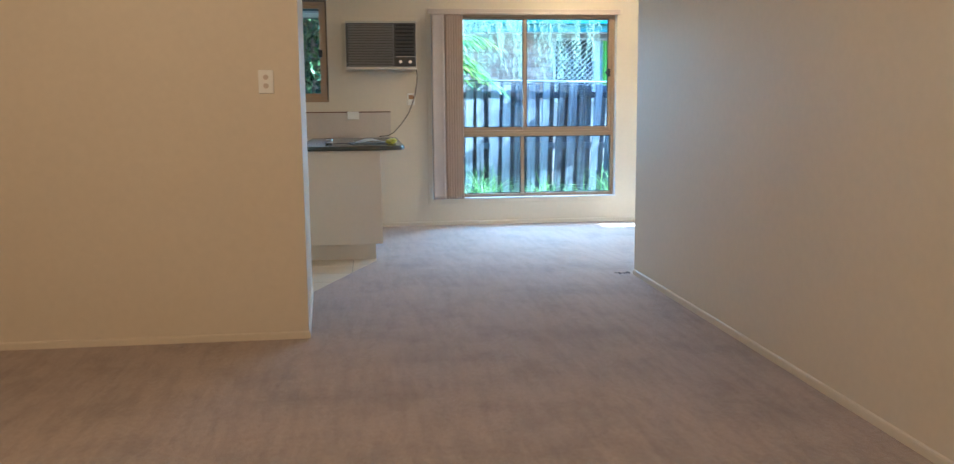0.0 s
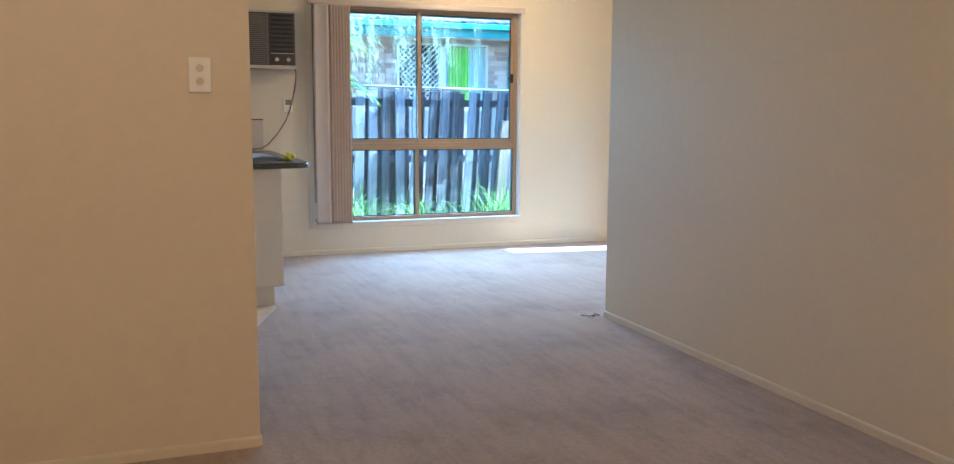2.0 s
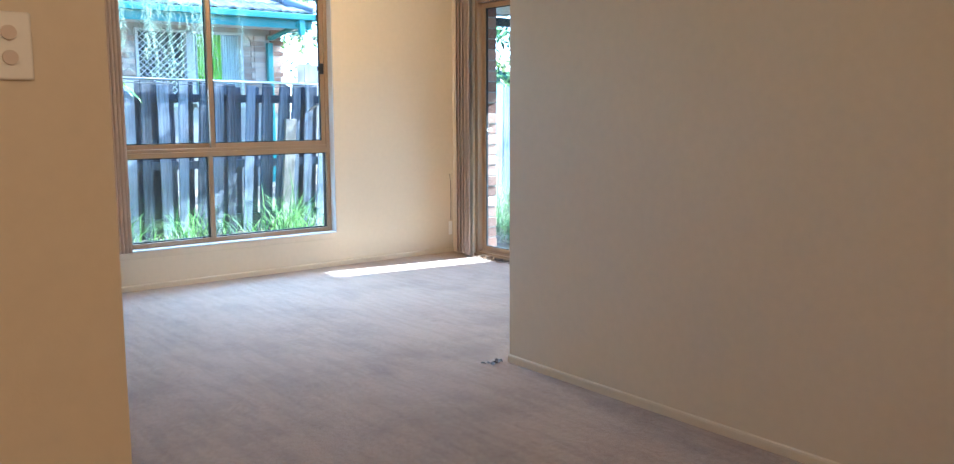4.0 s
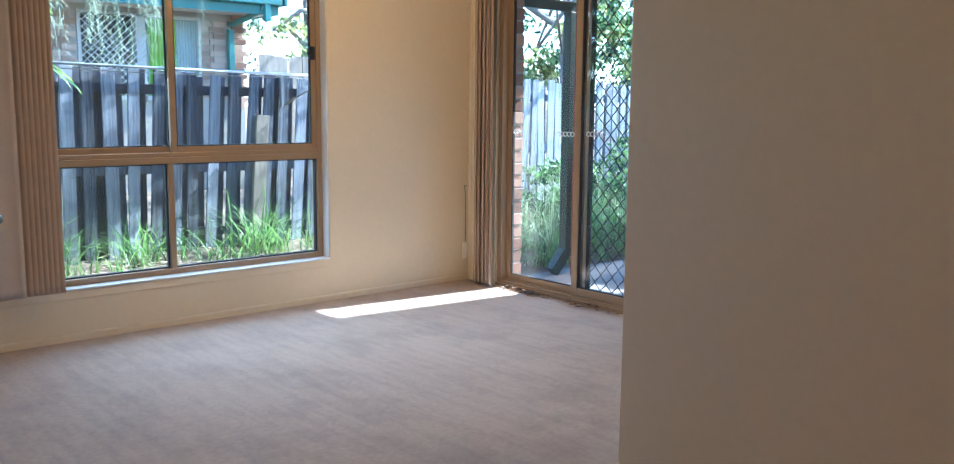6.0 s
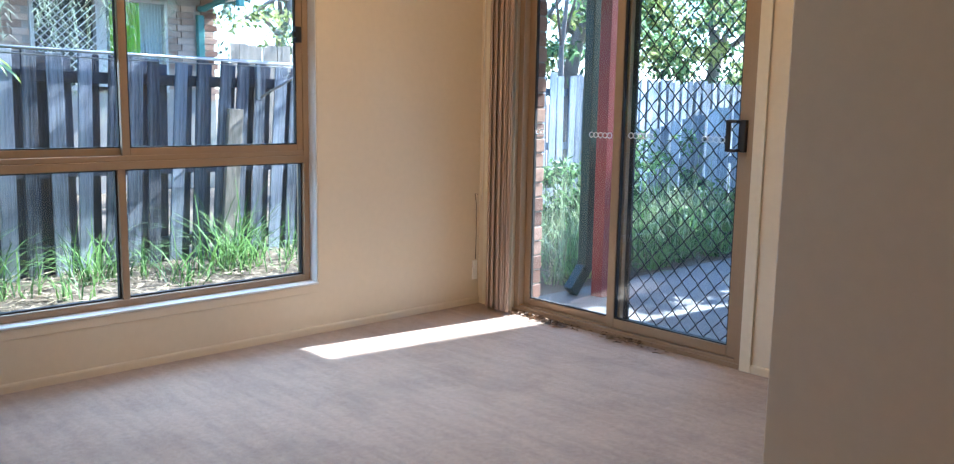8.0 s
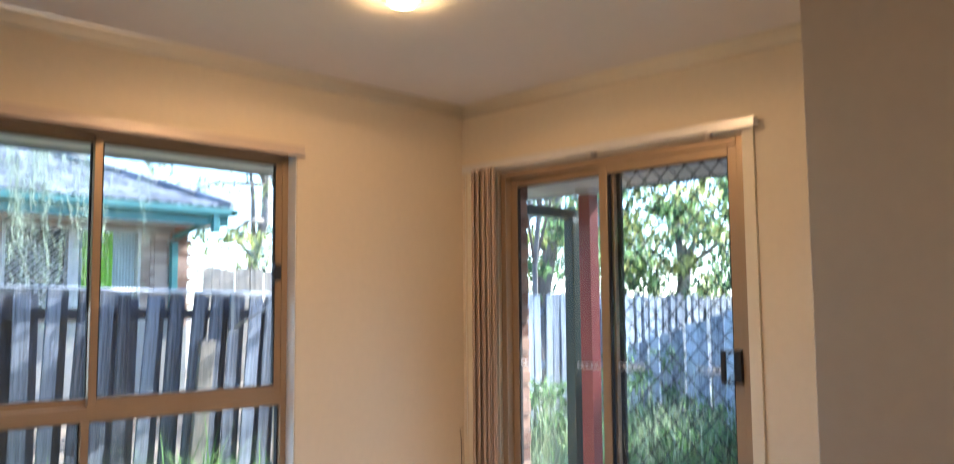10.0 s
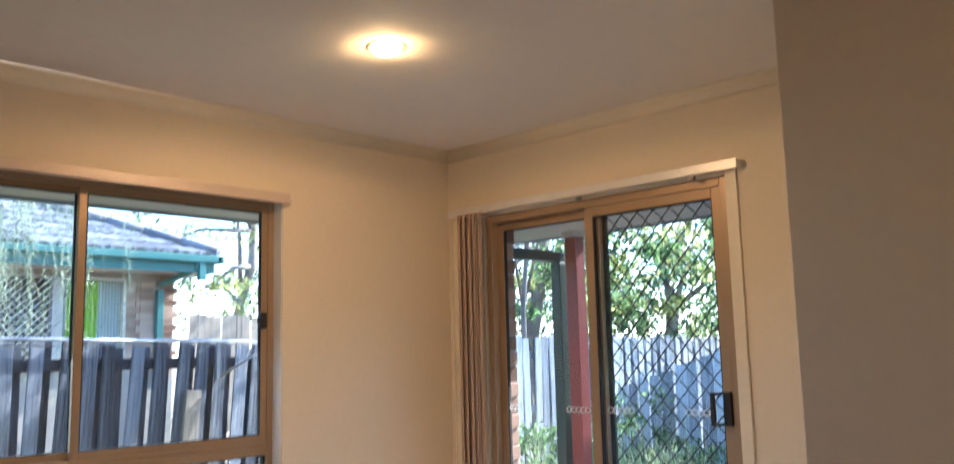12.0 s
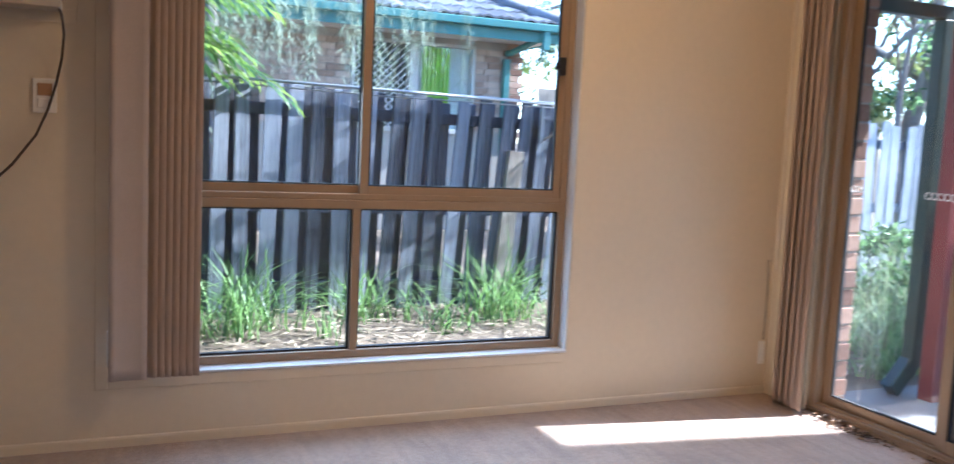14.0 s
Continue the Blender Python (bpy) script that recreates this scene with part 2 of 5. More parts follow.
M_LINE = mat("galvanised_line", (0.34, 0.35, 0.36), 0.5, metal=0.2, var=0.1)
M_CURT = mat("lime_curtain", (0.36, 0.62, 0.06), 0.8, var=0.15, scale=5)
M_CURTW = mat("pale_curtain", (0.64, 0.68, 0.66), 0.8, var=0.1, scale=5)
M_DARK = mat("dark_room", (0.05, 0.06, 0.06), 0.9, var=0.2)
M_GRASS = mat("grass_blade", (0.075, 0.19, 0.055), 0.5, var=0.5, scale=6, island=0.8, tint=(0.27, 0.45, 0.14), trans=0.4)
M_STRAW = mat("straw_grass", (0.30, 0.36, 0.18), 0.7, var=0.4, island=0.7, tint=(0.52, 0.62, 0.34), trans=0.3)
M_LEAF = mat("leaf", (0.065, 0.155, 0.070), 0.5, var=0.5, scale=4, island=0.8, tint=(0.25, 0.40, 0.16), trans=0.55)
M_LEAFG = mat("grey_leaf", (0.13, 0.19, 0.13), 0.6, var=0.4, scale=4, island=0.8, tint=(0.32, 0.40, 0.27), trans=0.45)
M_FROND = mat("palm_leaf", (0.06, 0.17, 0.03), 0.35, var=0.4, island=0.8, tint=(0.34, 0.50, 0.09), trans=0.4)
# Leaf colour in a sunlit and a shaded copy: light put into the colour.
M_LEAF_SUN = mat("sunlit_yellow_leaf", (0.16, 0.24, 0.06), 0.5, var=0.4, scale=4, island=0.8, tint=(0.50, 0.52, 0.20), trans=0.55)
M_LEAF_SHADE = mat("shaded_blue_green_leaf", (0.03, 0.075, 0.055), 0.45, var=0.5, scale=4, island=0.8, tint=(0.10, 0.20, 0.13), trans=0.35)
M_BARK = mat("bark", (0.16, 0.13, 0.11), 0.9, var=0.4, scale=6, fine=60, bump=1.0, tint=(0.34, 0.30, 0.27))
M_BULB = glow("lamp_glow", (1.0, 0.60, 0.25), 55)
M_BRASS = mat("lamp_ring", (0.45, 0.30, 0.13), 0.35, metal=0.7, var=0.1)


# ---------------------------------------------------------------- mesh helpers
def part(name, bm, material, parent=None, label=""):
    me = bpy.data.meshes.new(name)
    bm.to_mesh(me)
    bm.free()
    me.materials.append(material)
    ob = new(name, me)
    if parent:
        ob.parent = parent
    if label:
        ob["label"] = label
    return ob


def piece(name, me, parent, m):
    ob = new(name, me)
    ob.parent = parent
    ob.matrix_basis = m
    return ob


def thing(name, label, category, x=0, y=0, z=0, group="", kind="", rz=0):
    ob = new(name)
    ob.empty_display_size = 0.1
    ob.matrix_basis = pose(x, y, z, 0, 0, rz)
    return tagged(ob, label, category, group, kind)


def smooth(bm):
    for f in bm.faces:
        f.smooth = True
    return bm


def boxes(*spans, bevel=0.0):
    """Spans of (x0, x1, y0, y1, z0, z1) as one bmesh."""
    bm = bmesh.new()
    for x0, x1, y0, y1, z0, z1 in spans:
        m = Matrix.LocRotScale(((x0 + x1) / 2, (y0 + y1) / 2, (z0 + z1) / 2), None, (x1 - x0, y1 - y0, z1 - z0))
        bmesh.ops.create_cube(bm, size=1, matrix=m)
    if bevel:
        bmesh.ops.bevel(bm, geom=bm.edges[:], offset=bevel, segments=2, affect="EDGES", profile=0.5)
    return bm


def rod(p, q, r, r2=None, sides=12, bm=None):
    bm = bm or bmesh.new()
    p, q = Vector(p), Vector(q)
    m = Matrix.Translation((p + q) / 2) @ (q - p).to_track_quat("Z", "Y").to_matrix().to_4x4()
    got = bmesh.ops.create_cone(bm, cap_ends=True, segments=sides, radius1=r, radius2=r if r2 is None else r2, depth=(q - p).length, matrix=m)
    for v in got["verts"]:
        for f in v.link_faces:
            f.smooth = len(f.verts) == 4
    return bm


def sweep(points, r, sides=8, bm=None, taper=1.0):
    """A tube along points."""
    bm = bm or bmesh.new()
    pts = [Vector(p) for p in points]
    rings = []
    for i, p in enumerate(pts):
        d = (pts[min(i + 1, len(pts) - 1)] - pts[max(i - 1, 0)]).normalized()
        a = d.orthogonal().normalized() if not rings else (last - d * last.dot(d)).normalized()
        last, b = a, d.cross(a)
        rr = r * (1 + (taper - 1) * i / (len(pts) - 1))
        rings.append([bm.verts.new(p + (a * math.cos(t) + b * math.sin(t)) * rr) for t in [2 * math.pi * k / sides for k in range(sides)]])
    for s, e in zip(rings, rings[1:]):
        for k in range(sides):
            bm.faces.new((s[k], s[(k + 1) % sides], e[(k + 1) % sides], e[k])).smooth = True
    bm.faces.new(rings[0][::-1])
    bm.faces.new(rings[-1])
    return bm


def lathe(profile, sides=32, bm=None):
    """Radius and height pairs turned about z."""
    bm = bm or bmesh.new()
    rings = [[bm.verts.new((r * math.cos(2 * math.pi * k / sides), r * math.sin(2 * math.pi * k / sides), z)) for k in range(sides)] for r, z in profile]
    for s, e in zip(rings, rings[1:]):
        for k in range(sides):
            bm.faces.new((s[k], s[(k + 1) % sides], e[(k + 1) % sides], e[k])).smooth = True
    return bm


def extrude_profile(profile, p, q, out, bm=None):
    """A strip with the (outward, up) profile from p to q along a wall whose outward side is out."""
    bm = bm or bmesh.new()
    o = Vector(out)
    ends = [[bm.verts.new(Vector(e) + o * u + Vector((0, 0, w))) for u, w in profile] for e in (p, q)]
    n = len(profile)
    for k in range(n):
        bm.faces.new((ends[0][k], ends[0][(k + 1) % n], ends[1][(k + 1) % n], ends[1][k]))
    bm.faces.new(ends[0][::-1])
    bm.faces.new(ends[1])
    bmesh.ops.recalc_face_normals(bm, faces=bm.faces[:])
    return bm


def prism(poly, z0, z1):
    bm = bmesh.new()
    f = bm.faces.new([bm.verts.new((x, y, z0)) for x, y in poly])
    got = bmesh.ops.extrude_face_region(bm, geom=[f])
    bmesh.ops.translate(bm, verts=[v for v in got["geom"] if isinstance(v, bmesh.types.BMVert)], vec=(0, 0, z1 - z0))
    bmesh.ops.recalc_face_normals(bm, faces=bm.faces[:])
    return bm


def raw(name, verts, faces, material, parent=None):
    me = bpy.data.meshes.new(name)
    me.from_pydata(verts, [], faces)
    me.materials.append(material)
    ob = new(name, me)
    if parent:
        ob.parent = parent
    return ob


# ---------------------------------------------------------------- plan
CEIL = 2.475
RX = -1.790                 # face of the long wall beside the passage
RY = -2.848                 # its end
LX, LY0, LY1 = -3.948, -4.250, -3.10    # pantry block: east face, south face, north face
LX2 = -4.0
SOUTH, WEST, KWEST = -10.6, -7.6, -6.4
WX0, WX1, WZ0, WZ1 = -2.988, -1.122, 0.266, 2.094   # dining window opening
KX0, KX1, KZ0, KZ1 = -5.40, -3.985, 1.252, 2.195     # kitchen window opening
DY0, DY1, DZ = -0.285, -1.760, 2.078               # sliding door opening
T = 0.25
TN = 0.142                  # the window frames sit near the outer face of this wall

wall_north = tagged(part("wall_north", boxes(
    (-6.5, KX0, 0, TN, -0.2, CEIL), (KX0, KX1, 0, TN, -0.2, KZ0), (KX0, KX1, 0, TN, KZ1, CEIL), (KX1, WX0, 0, TN, -0.2, CEIL),
    (WX0, WX1, 0, TN, -0.2, WZ0), (WX0, WX1, 0, TN, WZ1, CEIL), (WX1, T, 0, TN, -0.2, CEIL)), M_WALL),
    "cream painted plaster wall with a large window", "wall", kind="structure")
wall_east = tagged(part("wall_east", boxes(
    (0, T - 0.13, DY0, 0, -0.2, CEIL), (0, T, DY1, DY0, DZ, CEIL), (0, T, -3.0, DY1, -0.2, CEIL), (0, T, DY1, DY0, -0.2, -0.012)), M_WALL),
    "cream painted plaster wall with a sliding glass door", "wall", kind="structure")
tagged(part("wall_passage", boxes((RX, RX + 0.11, SOUTH, RY, -0.2, CEIL), (RX + 0.11, 0, RY - 0.11, RY, -0.2, CEIL), bevel=0.003), M_WALL),
       "long cream painted plaster wall along the carpet", "wall", kind="structure")
tagged(part("wall_pantry", prism(((WEST, LY0), (LX, LY0), (LX2, LY1), (WEST, LY1)), -0.2, CEIL), M_WALL),
       "cream painted plaster wall with a light switch", "wall", kind="structure")
tagged(part("wall_south", boxes((WEST, RX, SOUTH - 0.12, SOUTH, -0.2, CEIL)), M_WALL), "plain cream wall closing the lounge", "wall", kind="structure")
tagged(part("wall_west", boxes((WEST - 0.12, WEST, SOUTH, LY0, -0.2, CEIL)), M_WALL), "plain cream wall closing the lounge", "wall", kind="structure")
tagged(part("wall_kitchen", boxes((KWEST - 0.1, KWEST, LY1, 0, -0.2, CEIL)), M_WALL), "plain cream wall closing the kitchen", "wall", kind="structure")
tagged(part("ceiling", boxes((WEST, T, SOUTH, T, CEIL, CEIL + 0.1)), M_CEIL), "flat off-white plasterboard ceiling", "ceiling", kind="structure")

# carpet: all the floor but the kitchen corner, cut along a diagonal edge
CUT0, CUT1 = (-3.58, -1.975), (LX2, LY1)
bm = bmesh.new()
for poly in (((WEST, SOUTH), (RX, SOUTH), (RX, LY0), (WEST, LY0)),
             ((LX, LY0), (RX, LY0), (RX, RY), (0, RY), (0, CUT0[1]), CUT0, CUT1),
             (CUT0, (0, CUT0[1]), (0, 0), (CUT0[0], 0))):
    bm.faces.new([bm.verts.new((x, y, 0)) for x, y in poly])
tagged(part("floor", bm, M_CARPET), "worn mauve-beige cut-pile carpet with soiled tracks", "carpet", kind="structure")
tagged(part("subfloor", boxes((WEST, T, SOUTH, T, -0.2, -0.016)), M_GROUT), "grey grout bed under the kitchen tiles", "floor", kind="structure")

# skirting and cornice
SKIRT = [(0, 0.0), (0.008, 0.0), (0.008, 0.028), (0.006, 0.035), (0, 0.039)]
COVE = [(0, 0), (0.080, 0), (0.072, -0.007), (0.048, -0.014), (0.026, -0.028), (0.012, -0.044), (0, -0.050)]
runs = (((KWEST, 0, 0), (0, 0, 0), (0, -1, 0)), ((0, 0, 0), (0, RY, 0), (-1, 0, 0)), ((RX, RY, 0), (0, RY, 0), (0, 1, 0)),
        ((RX, SOUTH, 0), (RX, RY, 0), (-1, 0, 0)), ((WEST, LY0, 0), (LX, LY0, 0), (0, -1, 0)), ((LX, LY0, 0), (LX2, LY1, 0), (1, 0.05, 0)),
        ((WEST, SOUTH, 0), (RX, SOUTH, 0), (0, 1, 0)), ((WEST, SOUTH, 0), (WEST, LY0, 0), (1, 0, 0)))
for k, (p, q, o) in enumerate(runs):
    if k == 0:
        tagged(part("baseboard", extrude_profile(SKIRT, (-3.5, 0, 0), q, o), M_WALL), "low cream painted skirting board on carpet", "skirting", kind="structure")
    elif k == 1:
        tagged(part("baseboard", extrude_profile(SKIRT, (0, -1.815, 0), q, o), M_WALL), "low cream painted skirting board on carpet", "skirting", kind="structure")
    else:
        tagged(part("baseboard", extrude_profile(SKIRT, p, q, o), M_WALL), "low cream painted skirting board on carpet", "skirting", kind="structure")
    lift = Vector((0, 0, CEIL))
    tagged(part("trim", smooth(extrude_profile(COVE, Vector(p) + lift, Vector(q) + lift, o)), M_CORN), "cream coved cornice below the ceiling", "cornice", kind="structure")


# ---------------------------------------------------------------- dining window
def pane(name, spans, parent, material=M_GLASS):
    ob = part(name, boxes(spans), material, parent)
    ob.visible_shadow = False
    return ob


def frame_ring(x0, x1, z0, z1, w, y0, y1):
    return [(x0, x0 + w, y0, y1, z0, z1), (x1 - w, x1, y0, y1, z0, z1), (x0 + w, x1 - w, y0, y1, z0, z0 + w), (x0 + w, x1 - w, y0, y1, z1 - w, z1)]


def dining_window():
    win = thing("window_1", "four-pane bronze aluminium window, closed, with a painted reveal", "window", WX0, 0.08, WZ0, kind="structure")
    win.matrix_basis = Matrix.Identity(4)
    r = 0.004
    part("reveal", boxes((WX0, WX0 + r, 0.001, 0.14, WZ0 + r, WZ1), (WX1 - r, WX1, 0.001, 0.14, WZ0 + r, WZ1), (WX0 + r, WX1 - r, 0.001, 0.14, WZ1 - r, WZ1)), M_SILL, win)
    part("window_sill", boxes((WX0, WX1, -0.012, 0.14, WZ0 - 0.006, WZ0 + r), bevel=0.003), M_SILL, win, "painted pale grey window sill")
    a0, a1, b0, b1 = WX0 + r, WX1 - r, WZ0 + r, WZ1 - r
    part("window_frame", boxes(*frame_ring(a0, a1, b0, b1, 0.032, 0.065, 0.135), bevel=0.003), M_ALU, win)
    part("transom", boxes((a0 + 0.03, a1 - 0.03, 0.06, 0.135, 0.876, 0.912), (a0 + 0.03, a1 - 0.03, 0.066, 0.135, 0.912, 0.936), bevel=0.003), M_ALU, win)
    mx = -2.070
    part("mullion", boxes((mx - 0.016, mx + 0.016, 0.066, 0.13, b0 + 0.03, 0.878), bevel=0.003), M_ALU, win)
    stile = mx + 0.028
    for x0, x1, yy in ((a0 + 0.034, stile + 0.019, 0.098), (stile - 0.019, a1 - 0.03, 0.072)):
        s = part("sash", boxes(*frame_ring(x0, x1, 0.934, b1 - 0.024, 0.034, yy, yy + 0.024), bevel=0.002), M_ALU, win)
        part("seal", boxes(*frame_ring(x0 + 0.034, x1 - 0.034, 0.968, b1 - 0.058, 0.006, yy + 0.004, yy + 0.02)), M_SEAL, s, "black rubber glazing seal")
        pane("pane", (x0 + 0.036, x1 - 0.036, yy + 0.010, yy + 0.014, 0.970, b1 - 0.06), s)
    for x0, x1 in ((a0 + 0.032, mx - 0.016), (mx + 0.016, a1 - 0.032)):
        part("seal", boxes(*frame_ring(x0, x1, b0 + 0.032, 0.876, 0.007, 0.085, 0.11)), M_SEAL, win, "black rubber glazing seal")
        pane("pane", (x0 + 0.006, x1 - 0.006, 0.096, 0.100, b0 + 0.038, 0.871), win)
    catch = part("latch", boxes((-1.206, -1.172, 0.045, 0.072, 1.466, 1.544), bevel=0.005), M_BLACK, win, "black plastic sash latch")
    part("latch_tongue", boxes((-1.222, -1.200, 0.04, 0.06, 1.49, 1.52), bevel=0.004), M_BLACK, catch)
    return win


dining_window()
tagged(part("trim", boxes((WX0 - 0.045, WX0, -0.006, 0.0, WZ0 - 0.05, WZ1 + 0.04), (WX1, WX1 + 0.012, -0.005, 0.0, WZ0 - 0.01, WZ1 + 0.04),
                          (WX0, WX1, -0.005, 0.0, WZ0 - 0.05, WZ0 - 0.008), bevel=0.002), M_WALL),
       "flat cream architrave round the window", "architrave", kind="structure")


def kitchen_window():
    win = thing("window_2", "narrow bronze aluminium kitchen window, closed", "window", kind="structure")
    part("reveal", boxes((KX1 - 0.012, KX1, 0.001, 0.14, KZ0, KZ1), (KX0, KX0 + 0.012, 0.001, 0.14, KZ0, KZ1), (KX0 + 0.012, KX1 - 0.012, 0.001, 0.14, KZ1 - 0.012, KZ1)), M_ALUD, win)
    part("window_sill", boxes((KX0, KX1, -0.008, 0.14, KZ0 - 0.02, KZ0), bevel=0.002), M_ALU, win)
    part("window_frame", boxes(*frame_ring(KX0 + 0.012, KX1 - 0.012, KZ0, KZ1 - 0.012, 0.035, 0.02, 0.10), bevel=0.003), M_ALU, win)
    for x0, x1 in ((KX0 + 0.045, -4.66), (-4.69, KX1 - 0.045)):
        s = part("sash", boxes(*frame_ring(x0, x1, KZ0 + 0.034, KZ1 - 0.046, 0.03, 0.04, 0.065), bevel=0.002), M_ALU, win)
        pane("pane", (x0 + 0.03, x1 - 0.03, 0.05, 0.054, KZ0 + 0.064, KZ1 - 0.076), s)
    part("latch", boxes((KX1 - 0.085, KX1 - 0.05, 0.015, 0.04, 1.66, 1.73), bevel=0.004), M_BLACK, win, "black sash latch")


kitchen_window()


# ---------------------------------------------------------------- vertical blinds
def slat_mesh(width, height):
    """A gently bowed fabric slat with a hem, hanging from z=0 down."""
    bm = bmesh.new()
    cols, t = 6, 0.0014
    rows_z = (0, -0.02, -height * 0.5, -height + 0.045, -height + 0.04, -height)
    grid = []
    for side in (1, -1):
        g = []
        for z in rows_z:
            th = t * (2.2 if z <= -height + 0.04 else 1)
            g.append([bm.verts.new((width * (c / cols - 0.5), 0.008 * (1 - (2 * c / cols - 1) ** 2) + side * th / 2, z)) for c in range(cols + 1)])
        grid.append(g)
    for s, g in enumerate(grid):
        for r in range(len(rows_z) - 1):
            for c in range(cols):
                f = (g[r][c], g[r][c + 1], g[r + 1][c + 1], g[r + 1][c])
                bm.faces.new(f if s else f[::-1]).smooth = True
    a, b = grid
    n = len(rows_z) - 1
    for c in range(cols):
        bm.faces.new((a[0][c], a[0][c + 1], b[0][c + 1], b[0][c]))
        bm.faces.new((b[n][c], b[n][c + 1], a[n][c + 1], a[n][c]))
    for r in range(n):
        bm.faces.new((b[r][0], b[r + 1][0], a[r + 1][0], a[r][0]))
        bm.faces.new((a[r][cols], a[r + 1][cols], b[r + 1][cols], b[r][cols]))
    me = bpy.data.meshes.new("slat")
    bm.to_mesh(me)
    bm.free()
    return me


def window_blind():
    b = thing("vertical_blind", "pinkish brown fabric vertical blind stacked beside the window", "blind", group="vertical blinds")
    r = part("headrail", boxes((WX0 - 0.03, WX1 + 0.02, -0.042, -0.001, WZ1 - 0.022, WZ1 + 0.022), (WX0 - 0.03, WX1 + 0.02, -0.05, -0.036, WZ1 - 0.03, WZ1 - 0.012), bevel=0.003), M_RAIL, b, "beige aluminium headrail")
    h = WZ1 - 0.03 - 0.27
    me = slat_mesh(0.127, h)
    me.materials.append(M_BLIND)
    pale = slat_mesh(0.127, h)
    pale.materials.append(M_BLINDP)
    tagged(piece("slat", pale, b, pose(-2.925, -0.092, WZ1 - 0.032, 0, 0, 2)), "paler slat turned flat to the room")
    for k in range(7):
        x = -2.885 + 0.0245 * k
        piece("slat", me, b, pose(x, -0.049, WZ1 - 0.032, 0, 0, -25 + 1.5 * math.sin(k * 2.1)))
    part("cord_weight", boxes((WX0 - 0.006, WX0 + 0.018, -0.075, -0.052, 0.315, 0.445), bevel=0.005), M_PLASTIC, b, "cream plastic cord weight")
    part("cord", rod((WX0 + 0.006, -0.063, 0.44), (WX0 + 0.012, -0.03, 2.07), 0.0022, sides=6), M_PLASTIC, b)


window_blind()


def door_blind():
    b = thing("vertical_blind", "pinkish brown fabric vertical blind, slats stacked beside the glass door", "blind", group="vertical blinds")
    part("headrail", boxes((-0.048, -0.004, -1.840, -0.045, 2.098, 2.130), (-0.050, -0.044, -1.840, -0.045, 2.090, 2.134), bevel=0.002), M_RAILW, b, "white aluminium track without slats")
    for y in (-0.18, -0.98, -1.62):
        part("clip", boxes((-0.054, -0.030, y - 0.012, y + 0.012, 2.069, 2.086), bevel=0.003), M_STEEL, b, "steel track clip")
    for y in (-0.25, -0.9, -1.58, -1.80):
        part("clip", boxes((-0.040, -0.002, y - 0.018, y + 0.018, 2.127, 2.136), bevel=0.002), M_STEEL, b)
    h = 2.089 - 0.02
    me = slat_mesh(0.127, h)
    me.materials.append(M_BLIND)
    for k in range(9):
        y = -0.150 - 0.0205 * k
        piece("slat", me, b, pose(-0.066 + 0.003 * math.sin(k * 2.4), y, 2.089, 0, 0, 53 + (3.5 if k % 2 else -3.5)))
    part("cord", sweep([(-0.02, -0.045, 2.09), (-0.021, -0.043, 1.4), (-0.018, -0.046, 0.9), (-0.02, -0.045, 0.62)], 0.0018, 6), M_PLASTIC, b)


door_blind()
tagged(part("trim", boxes((-0.006, 0.0, DY0, -0.045, 0, DZ + 0.03), (-0.012, 0.0, DY1 - 0.055, DY1, 0, DZ + 0.02), (-0.006, 0.0, DY1, DY0, DZ, DZ + 0.02), bevel=0.002), M_TRIM),
       "cream painted architrave round the sliding door", "architrave", kind="structure")


# ---------------------------------------------------------------- sliding door
def ring_yz(y0, y1, z0, z1, w, x0, x1):
    return [(x0, x1, y0, y0 + w, z0, z1), (x0, x1, y1 - w, y1, z0, z1), (x0, x1, y0 + w, y1 - w, z0, z0 + w), (x0, x1, y0 + w, y1 - w, z1 - w, z1)]


def chain_sticker(y0, n, x, z, parent):
    bm = bmesh.new()
    for k in range(n):
        c = Vector((x, y0 - 0.030 * k, z))
        ring = [c + Vector((0, 0.015 * math.cos(a), 0.014 * math.sin(a))) for a in [i * math.pi / 4 for i in range(9)]]
        sweep(ring, 0.0030, 4, bm)
    part("safety_sticker", bm, M_WHITE, parent, "white chain-pattern safety sticker")


